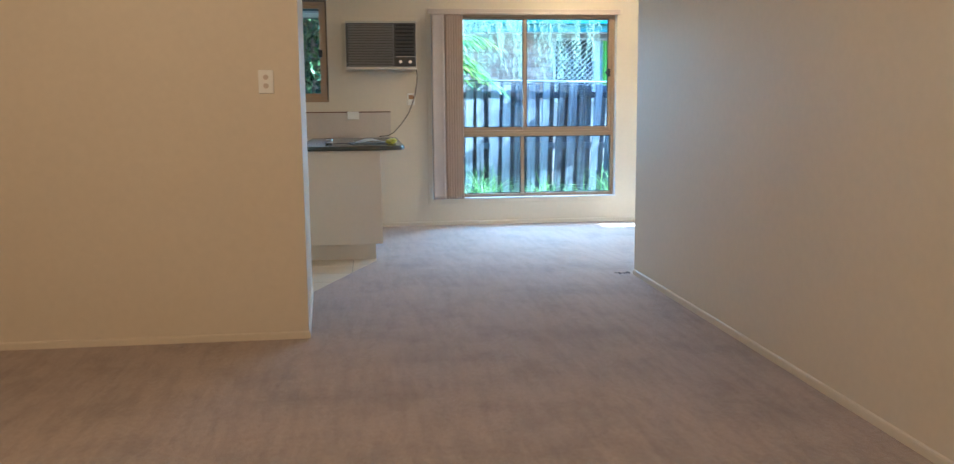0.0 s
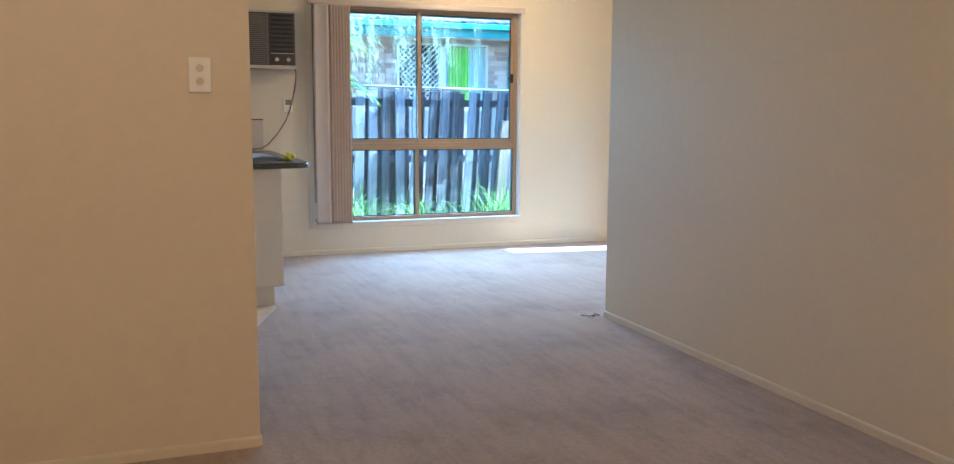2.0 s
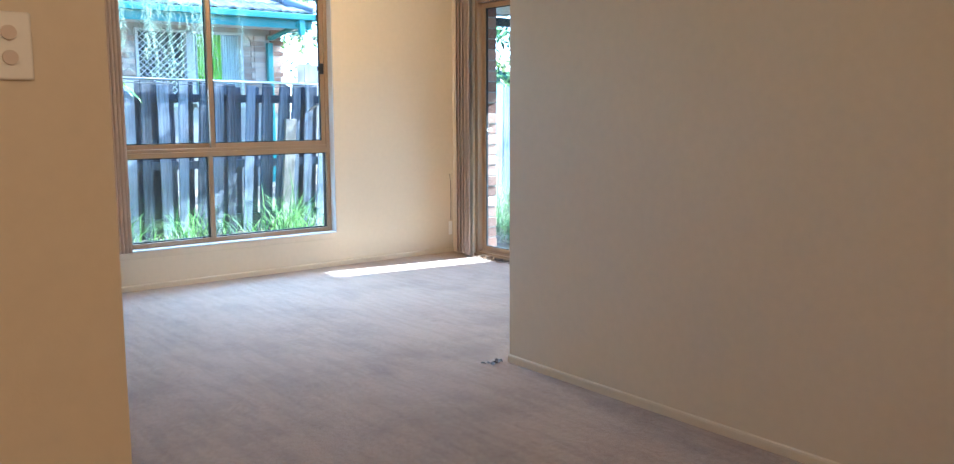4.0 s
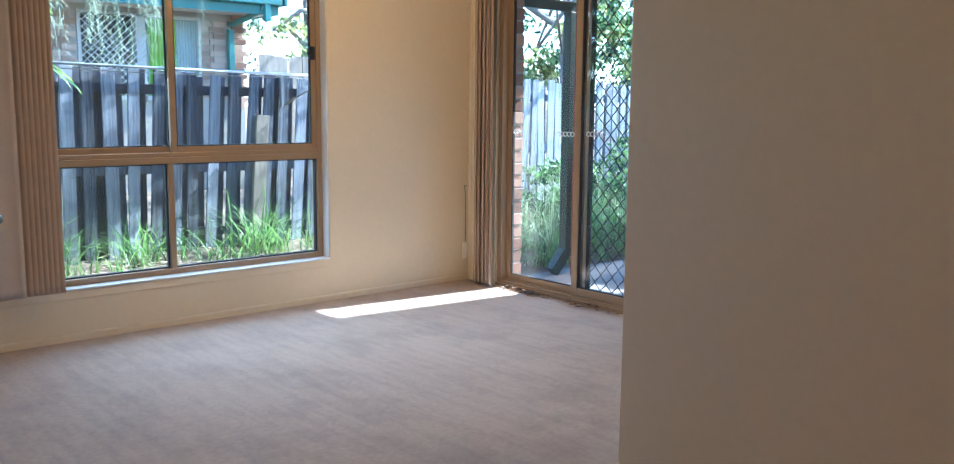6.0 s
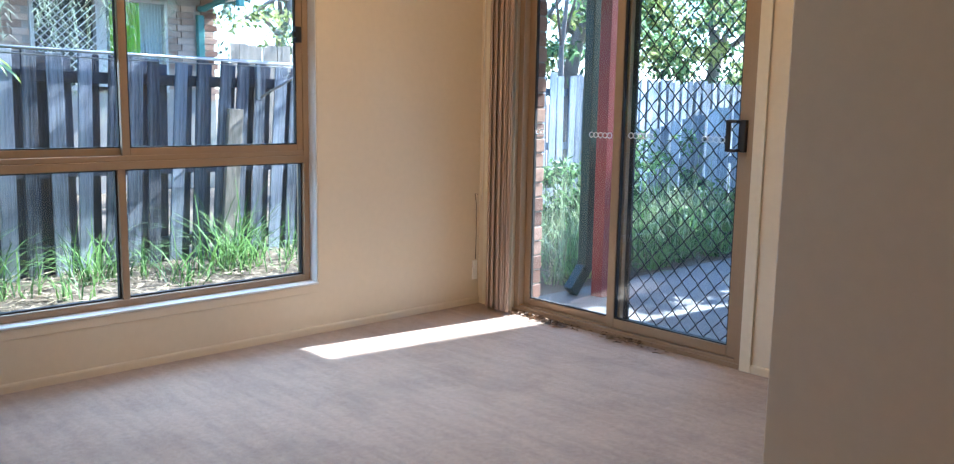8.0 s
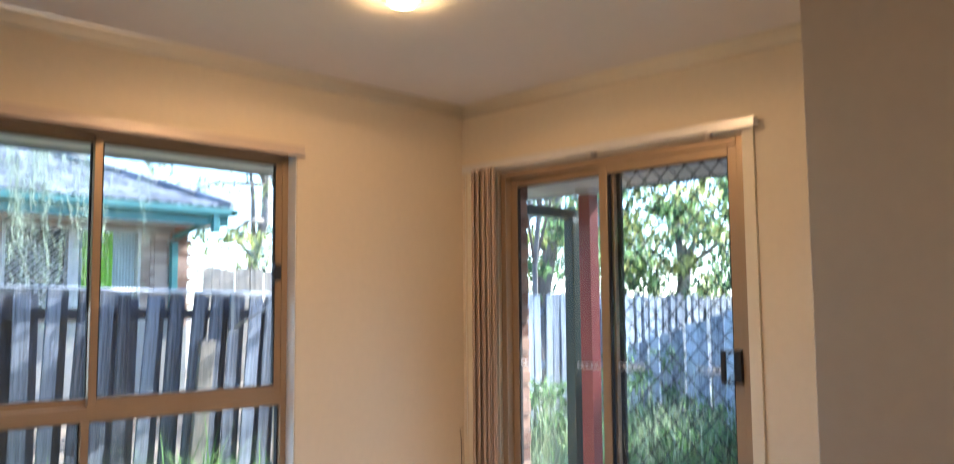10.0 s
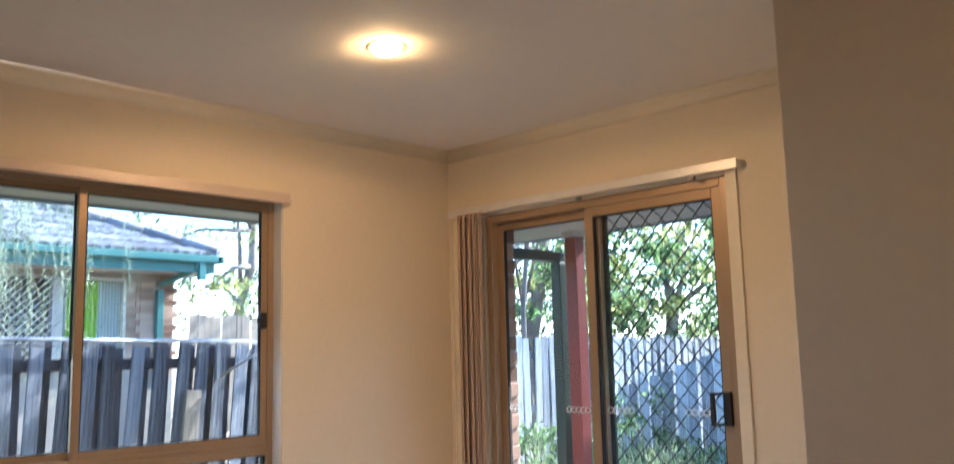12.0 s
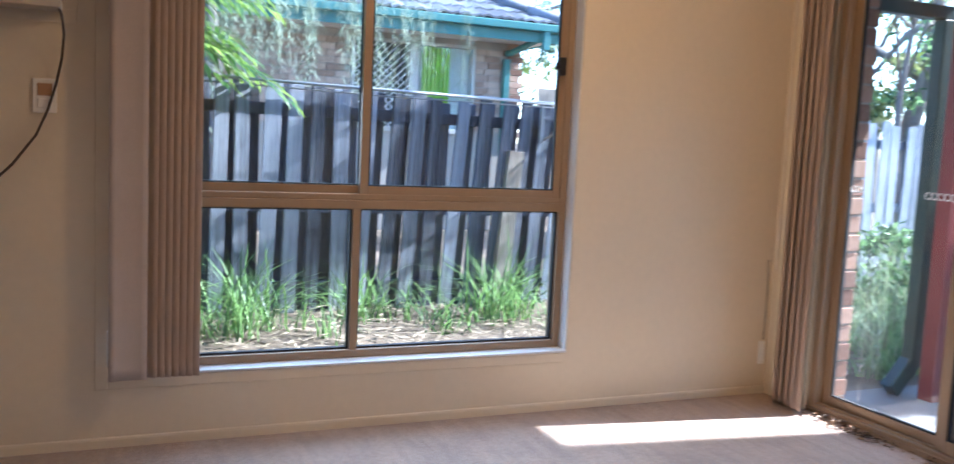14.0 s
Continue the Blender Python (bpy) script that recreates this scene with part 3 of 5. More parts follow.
def sliding_door():
    d = thing("door_1", "closed bronze aluminium sliding glass door with black diamond security screen", "sliding door", kind="structure")
    y0, y1 = DY1, DY0
    part("door_frame", boxes(*ring_yz(y0 + 0.004, y1 - 0.004, 0.0, DZ - 0.004, 0.038, 0.012, 0.12), bevel=0.003), M_ALU, d)
    part("track", boxes((0.002, 0.012, y0, y1, 0, 0.022), (0.03, 0.036, y0 + 0.04, y1 - 0.04, 0.038, 0.048), (0.07, 0.076, y0 + 0.04, y1 - 0.04, 0.038, 0.048)), M_ALU, d)
    fixed = part("fixed_panel", boxes(*ring_yz(-1.02, y1 - 0.04, 0.040, DZ - 0.042, 0.042, 0.060, 0.088), bevel=0.003), M_ALU, d)
    part("seal", boxes(*ring_yz(-0.978, y1 - 0.082, 0.082, DZ - 0.084, 0.006, 0.066, 0.084)), M_SEAL, fixed)
    pane("pane", (0.073, 0.078, -0.976, y1 - 0.084, 0.084, DZ - 0.086), fixed, M_GLASSD)
    slide = part("sliding_panel", boxes(*ring_yz(y0 + 0.040, -0.960, 0.044, DZ - 0.042, 0.048, 0.020, 0.050), bevel=0.003), M_ALU, d)
    part("seal", boxes(*ring_yz(y0 + 0.088, -1.008, 0.092, DZ - 0.090, 0.006, 0.026, 0.046)), M_SEAL, slide)
    pane("pane", (0.033, 0.038, y0 + 0.090, -1.010, 0.094, DZ - 0.092), slide, M_GLASSD)
    hd = part("handle", boxes((-0.004, 0.022, -1.718, -1.684, 0.99, 1.135), bevel=0.006), M_BLACK, slide, "black plastic door handle")
    part("grip", boxes((-0.036, -0.020, -1.658, -1.636, 0.99, 1.135), (-0.034, 0.0, -1.69, -1.640, 0.99, 1.005), (-0.034, 0.0, -1.69, -1.640, 1.12, 1.135), bevel=0.005), M_BLACK, hd)
    chain_sticker(-0.36, 3, 0.071, 1.035, fixed)
    chain_sticker(-0.778, 5, 0.071, 1.033, fixed)
    chain_sticker(-1.065, 5, 0.031, 1.040, slide)
    chain_sticker(-1.49, 5, 0.031, 1.040, slide)
    screen = thing("security_screen", "black diamond grille security screen outside the glass door", "screen door")
    ys0, ys1 = y0 + 0.045, -0.995
    part("screen_frame", boxes(*ring_yz(ys0, ys1 - 0.0, 0.044, DZ - 0.045, 0.040, 0.098, 0.116), bevel=0.002), M_BLACK, screen)
    n = 7
    pitch = (ys1 - ys0 - 0.08) / n
    zlo, zhi = 0.08, DZ - 0.085
    cells = 19
    h = (zhi - zlo) / cells
    for k in range(n + 1):
        yc = ys0 + 0.04 + pitch * k
        for s in (1, -1):
            if (k == 0 and s < 0) or (k == n and s > 0):
                continue
            pts = []
            for i in range(cells * 6 + 1):
                u = i / 6
                w = 0.5 - 0.5 * math.cos(2 * math.pi * u)
                w = w * 0.65 + 0.35 * (1 - abs(2 * (u % 1) - 1))
                pts.append((0.107, yc + s * w * pitch / 2 * 0.985, zlo + h * u))
            part("grille_bar", sweep(pts, 0.0034, 5), M_BLACK, screen)


sliding_door()

# ---------------------------------------------------------------- ceiling lamp
def downlight():
    lamp = thing("ceiling_lamp", "recessed round ceiling downlight, switched on, with a warm reflector bulb", "ceiling lamp", -1.434, -1.17, CEIL)
    part("ring", lathe([(0.078, 0.0), (0.079, -0.002), (0.075, -0.004), (0.066, -0.004), (0.062, -0.001), (0.060, 0.0)]), M_BRASS, lamp, "thin brass trim ring")
    part("bulb", lathe([(0.056, -0.001), (0.055, -0.010), (0.047, -0.020), (0.031, -0.026), (0.011, -0.029), (0.001, -0.0295)]), M_BULB, lamp, "glowing warm reflector bulb")


downlight()


# ---------------------------------------------------------------- switch and sockets
def light_switch():
    s = thing("light_switch", "cream double light switch plate on the pantry wall", "light switch", -4.112, LY0, 1.306)
    part("plate", boxes((-0.037, 0.037, -0.010, 0, -0.058, 0.058), bevel=0.004), M_PLASTIC, s)
    for z in (-0.020, 0.022):
        part("rocker", rod((0, -0.016, z), (0, -0.008, z), 0.0125, sides=16), M_RAIL, s, "round grey-brown rocker button")


light_switch()


def wall_socket(x, z, w, h, name="wall_socket", label="cream power socket on the wall", y=0.0, brown=False):
    s = thing(name, label, "power socket", x, y, z, group="sockets")
    part("plate", boxes((-w / 2, w / 2, -0.010, 0, -h / 2, h / 2), bevel=0.004), M_PLASTIC, s)
    if brown:
        part("rocker", boxes((-w * 0.3, w * 0.32, -0.014, -0.009, 0.0, h * 0.36), bevel=0.002), M_PLASTICD, s, "brown switch insert")
        part("face", boxes((-w * 0.3, w * 0.32, -0.013, -0.009, -h * 0.36, -0.01), bevel=0.002), M_PLASTIC, s)
    else:
        for dx in (-w * 0.25, w * 0.25):
            part("rocker", boxes((dx - w * 0.1, dx + w * 0.1, -0.013, -0.009, 0.0, h * 0.3), bevel=0.002), M_PLASTIC, s)
    return s


wall_socket(-3.190, 1.253, 0.075, 0.115, label="cream power socket with brown switch beside the window", brown=True)
wall_socket(-3.755, 1.100, 0.115, 0.075, label="cream double power socket on the splashback", y=-0.012)
wall_socket(-0.034, 0.205, 0.036, 0.115, label="small cream aerial socket low in the corner")
tagged(part("aerial_cable", sweep([(-0.03, -0.006, 0.27), (-0.027, -0.006, 0.42), (-0.03, -0.006, 0.60), (-0.042, -0.007, 0.66), (-0.02, -0.006, 0.655)], 0.0022, 6), M_CORD),
       "thin dark cable running up the corner", "cable")


# ---------------------------------------------------------------- air conditioner
def air_conditioner():
    x0, x1, z0, z1 = -3.800, -3.140, 1.548, 1.985
    ac = thing("air_conditioner", "old brown window air conditioner set in the wall", "air conditioner", x0, 0, z0)
    W, H, D = x1 - x0, z1 - z0, 0.14
    part("casing", boxes((0, W, -D, 0.0, 0.0, H), bevel=0.006), M_ACB, ac)
    part("top_trim", boxes((-0.004, W + 0.004, -D - 0.012, -0.02, H - 0.016, H + 0.004), bevel=0.003), M_ACT, ac, "pale trim strip")
    part("bottom_trim", boxes((-0.004, W + 0.006, -D - 0.016, -0.02, -0.014, 0.014), bevel=0.003), M_ACT, ac, "pale trim strip")
    part("side_trim", boxes((-0.004, 0.008, -D - 0.008, -0.02, 0.014, H - 0.016), bevel=0.002), M_ACB, ac)
    gx1 = W * 0.66
    for k in range(26):
        z = 0.028 + (H - 0.06) * k / 25
        part("slat", boxes((0.018, gx1, -D - 0.009, -D + 0.002, z - 0.0045, z + 0.0035)), M_ACG, ac)
    part("divider", boxes((gx1 + 0.002, gx1 + 0.014, -D - 0.012, -D + 0.002, 0.016, H - 0.018), bevel=0.002), M_ACG, ac)
    for k in range(9):
        z = 0.125 + (H - 0.16) * k / 8
        part("vent_blade", boxes((gx1 + 0.03, W - 0.02, -D - 0.010, -D + 0.002, z - 0.010, z + 0.006), bevel=0.002), M_BLACK, ac)
    part("control_panel", boxes((gx1 + 0.028, W - 0.012, -D - 0.006, -D + 0.002, 0.018, 0.104), bevel=0.002), M_ACB, ac, "dark brown control panel")
    part("panel_strip", boxes((gx1 + 0.03, W - 0.014, -D - 0.009, -D, 0.104, 0.110)), M_ACT, ac)
    for dx in (0.085, 0.175):
        part("knob", rod((gx1 + dx - 0.01, -D - 0.026, 0.058), (gx1 + dx - 0.01, -D - 0.004, 0.058), 0.016, 0.018, 18), M_CHROME, ac, "silver control knob")
    return ac


air_conditioner()
cord = [(-3.150, -0.13, 1.55), (-3.134, -0.10, 1.52), (-3.128, -0.06, 1.46), (-3.136, -0.03, 1.38), (-3.155, -0.022, 1.29), (-3.178, -0.022, 1.21),
        (-3.215, -0.03, 1.12), (-3.285, -0.05, 1.02), (-3.37, -0.08, 0.93), (-3.43, -0.12, 0.903), (-3.51, -0.2, 0.901)]
tagged(part("power_cord", sweep(cord, 0.0045, 8), M_CORD), "brown power cord hanging from the air conditioner", "cable")
tagged(part("trim", boxes((-3.85, -3.09, -0.006, 0.0, 1.50, 1.548), (-3.85, -3.80, -0.006, 0.0, 1.548, 1.985), (-3.14, -3.09, -0.006, 0.0, 1.548, 1.985), (-3.85, -3.09, -0.006, 0, 1.985, 2.03), bevel=0.002), M_WALL),
       "flat cream timber surround of the air conditioner", "architrave", kind="structure")

# ---------------------------------------------------------------- kitchen bench
CX0, CX1, CY0 = -4.13, -3.527, -1.913
BT = 0.884


def bench_cabinet():
    c = thing("kitchen_cabinet", "pale laminate kitchen bench cabinet with a recessed kickboard", "cabinet", CX0, CY0, 0)
    part("body", boxes((0, CX1 - CX0, 0.018, -CY0 - 0.004, 0.125, BT - 0.035)), M_CAB, c)
    part("end_panel", boxes((-0.004, CX1 - CX0 + 0.003, 0, 0.017, 0.122, BT - 0.037), bevel=0.0015), M_CAB, c)
    part("kickboard", boxes((0.03, CX1 - CX0 - 0.05, 0.045, -CY0 - 0.004, -0.012, 0.124)), M_CAB, c)


bench_cabinet()


def benchtop():
    """Laminate top with a rounded free corner."""
    x0, x1, y0, y1, r = CX0 - 0.03, -3.338, CY0 - 0.03, -0.004, 0.12
    out = [(x0, y1), (x0, y0)]
    for k in range(9):
        a = -math.pi / 2 + k * math.pi / 16
        out.append((x1 - r + r * math.cos(a), y0 + r + r * math.sin(a)))
    out.append((x1, y1))
    bm = bmesh.new()
    f = bm.faces.new([bm.verts.new((x, y, BT - 0.034)) for x, y in out])
    got = bmesh.ops.extrude_face_region(bm, geom=[f])
    bmesh.ops.translate(bm, verts=[v for v in got["geom"] if isinstance(v, bmesh.types.BMVert)], vec=(0, 0, 0.034))
    bmesh.ops.recalc_face_normals(bm, faces=bm.faces[:])
    bmesh.ops.bevel(bm, geom=[e for e in bm.edges if abs(e.verts[0].co.z - e.verts[1].co.z) < 1e-5], offset=0.008, segments=3, affect="EDGES")
    return tagged(part("benchtop", bm, M_BENCH), "dark green-grey laminate benchtop with a rounded corner", "benchtop")


benchtop()
tagged(part("splashback", boxes((-5.9, -3.393, -0.011, -0.001, BT, 1.126), bevel=0.001), M_SPLASH), "pinkish tiled kitchen splashback above the bench", "splashback")
tagged(part("splashback_trim", boxes((-5.9, -3.393, -0.014, -0.001, 1.127, 1.138)), M_BROWN), "thin brown trim strip along the splashback", "trim strip")


def bench_clutter():
    p = thing("papers", "loose stack of white papers on the benchtop", "papers", -3.60, -1.55, BT + 0.001, rz=12)
    part("folder", boxes((-0.16, 0.16, -0.12, 0.11, 0, 0.012), bevel=0.003), M_PRINT, p, "dark folder under the papers")
    bm = bmesh.new()
    n = 10
    top = [[bm.verts.new((-0.13 + 0.27 * i / n, -0.11 + 0.2 * j / 4, 0.014 + 0.030 * math.sin(math.pi * i / n) ** 2 * (0.5 + 0.5 * j / 4))) for j in range(5)] for i in range(n + 1)]
    for i in range(n):
        for j in range(4):
            bm.faces.new((top[i][j], top[i + 1][j], top[i + 1][j + 1], top[i][j + 1])).smooth = True
    bmesh.ops.solidify(bm, geom=bm.faces[:], thickness=0.004)
    part("sheet", bm, M_PAPER, p, "curled white sheet of paper")
    for k in range(4):
        part("print_line", boxes((-0.06, 0.06, -0.08 + 0.03 * k, -0.075 + 0.03 * k, 0.046, 0.0475)), M_PRINT, p)
    y = thing("yellow_packet", "crumpled shiny yellow packet on the benchtop", "packet", -3.432, -1.62, BT + 0.001)
    bm = bmesh.new()
    bmesh.ops.create_icosphere(bm, subdivisions=3, radius=0.5)
    for v in bm.verts:
        k = 1 + 0.5 * noise.noise(v.co * 4) + 0.2 * noise.noise(v.co * 11)
        v.co = Vector((v.co.x * 0.085 * k, v.co.y * 0.11 * k, (v.co.z * k + 0.42) * 0.05))
        v.co.z = max(v.co.z, 0)
    part("wrapper", bm, M_YELLOW, y)
    c = thing("tin_can", "small silver tin on the benchtop", "tin", -3.93, -1.62, BT + 0.001)
    part("body", lathe([(0.001, 0), (0.026, 0), (0.028, 0.003), (0.028, 0.042), (0.026, 0.045), (0.001, 0.045)], 20), M_CHROME, c)
    part("band", lathe([(0.0284, 0.014), (0.0286, 0.016), (0.0286, 0.03), (0.0284, 0.032)], 20), M_PRINT, c, "dark printed band")
    tagged(part("charger_cable", sweep([(-3.90, -1.60, BT + 0.006), (-3.84, -1.57, BT + 0.010), (-3.78, -1.59, BT + 0.008), (-3.72, -1.56, BT + 0.016)], 0.004, 6), M_CORD),
           "dark cable lying on the benchtop", "cable")


bench_clutter()

# debris along the door track
random.seed(11)
vs, fs = [], []
for k in range(260):
    y = random.gauss(-0.60, 0.11) if k < 150 else random.gauss(-1.14, 0.07) if k < 200 else random.uniform(-1.45, -0.32)
    x = -0.010 - 0.085 * random.random() ** 1.6
    a, l, w = random.uniform(0, 6.3), random.uniform(0.014, 0.055), random.uniform(0.005, 0.014)
    d, s = Vector((math.cos(a), math.sin(a), 0)), Vector((-math.sin(a), math.cos(a), 0))
    c = Vector((x, y, 0.004 + 0.016 * random.random()))
    b = len(vs)
    vs += [c - d * l / 2, c + s * w / 2 + Vector((0, 0, 0.006)), c + d * l / 2, c - s * w / 2 + Vector((0, 0, 0.003))]
    fs += [(b, b + 1, b + 2), (b, b + 2, b + 3)]
tagged(raw("leaf_debris", vs, fs, mat("crumbled_leaves", (0.16, 0.09, 0.05), 0.8, var=0.5, island=0.9, tint=(0.40, 0.28, 0.18))), "dry crumbled leaves along the door track", "debris", kind="stuff")

random.seed(12)
vs, fs = [], []
for k in range(16):
    c = Vector((RX - 0.03 - 0.09 * random.random(), RY + 0.01 + 0.05 * random.random(), 0.004))
    a, l = random.uniform(0, 6.3), random.uniform(0.012, 0.04)
    d, q = Vector((math.cos(a), math.sin(a), 0.2)) * l, Vector((-math.sin(a), math.cos(a), 0.4)) * l * 0.35
    b = len(vs)
    vs += [c - d / 2, c + q, c + d / 2, c - q + Vector((0, 0, l * 0.4))]
    fs += [(b, b + 1, b + 2), (b, b + 2, b + 3)]
tagged(raw("frayed_threads", vs, fs, M_CORD), "frayed dark carpet threads at the wall end", "debris", kind="stuff")

# ---------------------------------------------------------------- outside: ground, patio, eaves
GZ = -0.07
bm = bmesh.new()
bmesh.ops.create_grid(bm, x_segments=2, y_segments=2, size=900, matrix=Matrix.Translation((0, 0, GZ - 0.035)))
tagged(part("ground", bm, M_EARTH), "bare earth and grass ground", "ground", kind="structure")
bm = bmesh.new()
cols = [[bm.verts.new((-9 + 16 * i / 80, 0.2 + 9 * j / 46, GZ + 0.03 * noise.noise(Vector((i * 0.4, j * 0.4, 0))) - 0.03 * (j < 2))) for j in range(47)] for i in range(81)]
for i in range(80):
    for j in range(46):
        bm.faces.new((cols[i][j], cols[i + 1][j], cols[i + 1][j + 1], cols[i][j + 1])).smooth = True
tagged(part("garden_bed", bm, M_EARTH), "uneven mulched garden bed along the fence", "garden bed", kind="structure")
tagged(part("patio", boxes((T + 0.002, 3.4, -7.0, 0.17, -0.24, -0.09), bevel=0.008), M_CONC), "grey concrete patio slab", "patio", kind="structure")
SOFF = 2.10


def eaves():
    e = thing("eaves", "painted house eaves with flat soffit and gutter", "eaves", kind="structure")
    part("soffit", boxes((-7, 1.13, T, 0.70, SOFF, SOFF + 0.02), (T, 1.13, -7, T, SOFF, SOFF + 0.02)), M_EAVE, e)
    part("gutter", boxes((-7, 1.23, 0.70, 0.80, SOFF - 0.005, SOFF + 0.13), (1.13, 1.23, -7, 0.70, SOFF - 0.005, SOFF + 0.13), bevel=0.006), M_PIPE, e)
    part("roof", boxes((-7.6, 1.23, -10.7, 0.80, 2.66, 2.75)), M_ROOF, e)


eaves()
# Out-of-view wall added to trim the sun patch on the carpet.
tagged(part("wall_sun_blocker", boxes((4.3, 4.5, -9.0, -1.235, -0.2, 5.0)), M_BRICKT), "unseen plain brick wall added to narrow the sun patch", "wall", kind="structure")


def patio_post():
    p = thing("patio_post", "dark red painted timber post holding the patio eaves", "post", 1.05, -0.09, -0.09)
    part("shaft", boxes((-0.045, 0.045, -0.045, 0.045, 0, SOFF + 0.085), bevel=0.004), M_POST, p)
    part("collar", boxes((-0.075, 0.06, -0.05, 0.05, SOFF + 0.055, SOFF + 0.088), bevel=0.003), M_EAVE, p)
    d = thing("downpipe", "dark green rectangular downpipe with a kicked-out shoe", "downpipe", 1.05, 0.03, -0.09)
    part("pipe", boxes((-0.045, 0.045, -0.025, 0.05, 0.16, 2.0), bevel=0.006), M_PIPE, d)
    part("top_arm", boxes((-0.80, 0.045, -0.02, 0.05, 2.0, 2.07), bevel=0.006), M_PIPE, d)
    bm = boxes((-0.045, 0.045, -0.024, 0.048, -0.11, 0.11), bevel=0.006)
    bmesh.ops.transform(bm, matrix=pose(-0.070, 0.010, 0.105, 0, 42, 0), verts=bm.verts[:])
    part("shoe", bm, M_PIPE, d, "angled outlet shoe")


patio_post()


# ---------------------------------------------------------------- fences
def paling_mesh(w, h, t, seed):
    rnd = random.Random(seed)
    w *= rnd.uniform(0.84, 1.14)
    bm = boxes((-w / 2, w / 2, -t / 2, t / 2, 0, h))
    for v in bm.verts:
        if v.co.z > h / 2:
            v.co.z += rnd.uniform(-0.012, 0.012) * (1 if v.co.x > 0 else 0.6)
        else:
            v.co.z += rnd.uniform(-0.02, 0.02)
        v.co.x += rnd.uniform(-0.004, 0.004)
    bmesh.ops.bevel(bm, geom=[e for e in bm.edges if abs(e.verts[0].co.z - e.verts[1].co.z) > h / 2], offset=0.003, segments=1, affect="EDGES")
    me = bpy.data.meshes.new("paling")
    bm.to_mesh(me)
    bm.free()
    return me


def paling_fence(name, label, origin, turn, length, front, back, rails, height, seed, step=0.160, wf=0.086, lean=None, tops=None, lapped=True):
    """Palings on rails, facing -y. lean: degrees by the distance along it; tops: height by that distance; lapped: a second row behind the gaps."""
    rnd = random.Random(seed)
    fence = thing(name, label, "fence", *origin, rz=turn)
    fm = [paling_mesh(wf, height, 0.016, seed + k) for k in range(5)]
    bk = [paling_mesh(0.12, height - 0.01, 0.016, seed + 9 + k) for k in range(4)]
    for me in fm:
        me.materials.append(front)
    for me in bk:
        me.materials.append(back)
    for k in range(int(length / step)):
        x = step * (k + 0.5) + rnd.uniform(-0.012, 0.012)
        tilt = (lean(x) if lean else 0) + rnd.gauss(0, 0.8)
        drop = (tops(x) - height if tops else 0) + rnd.uniform(-0.03, 0.02)
        piece("paling", rnd.choice(fm), fence, pose(x, -0.012, drop, 0, tilt, rnd.uniform(-2, 2)))
        if lapped:
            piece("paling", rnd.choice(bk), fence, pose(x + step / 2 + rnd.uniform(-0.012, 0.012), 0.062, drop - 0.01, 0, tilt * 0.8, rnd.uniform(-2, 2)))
    for z in rails:
        p, q = (0, 0.022, z + (tops(0) - height if tops else 0)), (length, 0.022, z + (tops(length) - height if tops else 0))
        bm = boxes((0, length, 0.0, 0.045, -0.04, 0.04), bevel=0.004)
        for v in bm.verts:
            v.co.z += p[2] + (q[2] - p[2]) * v.co.x / length
        part("rail", bm, back, fence)
    return fence


FY = 2.7
# The back row and rails take the paling colour with shade put in.
yard_fence = paling_fence("paling_fence", "weathered grey lapped timber paling fence behind the garden bed", (-7.4, FY, GZ), 0, 9.6, M_PALING, M_PALING_SHADE, (0.20, 0.76, 1.42), 1.585, 3, step=0.166, wf=0.100,
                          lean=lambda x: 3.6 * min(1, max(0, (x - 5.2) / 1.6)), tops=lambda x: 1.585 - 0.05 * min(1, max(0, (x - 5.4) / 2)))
bm = boxes((-0.062, 0.062, -0.045, 0.0, 0, 1.20), bevel=0.006)
bmesh.ops.transform(bm, matrix=pose(7.14, -0.024, -0.02, 0, 4.5, 0), verts=bm.verts[:])
part("fence_post", bm, M_POSTW, yard_fence, "pale brown leaning timber post")
# Same fence line carried on, its sunlit look put into a brighter colour.
paling_fence("paling_fence", "pale sunlit timber paling fence beside the overgrown grass", (2.2, FY, GZ), 0, 8.0, M_PALING_BRIGHT, M_PALING, (0.25, 0.80, 1.38), 1.575, 40, step=0.145, wf=0.105)
# This fence's shaded side is lifted with the same brightened colour.
paling_fence("paling_fence", "shaded timber paling fence with open gaps and a sloping top", (5.2, 2.62, GZ), -90, 6.4, M_PALING_BRIGHT, M_PALING, (0.42, 1.20), 1.60, 52, step=0.165, wf=0.135,
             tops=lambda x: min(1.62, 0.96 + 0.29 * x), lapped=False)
paling_fence("paling_fence", "weathered timber paling fence beside the neighbouring house", (3.95, 10.6, 0.1), 0, 8.1, M_POSTW, M_POSTW, (0.4, 1.6), 2.02, 77, step=0.15, wf=0.15)


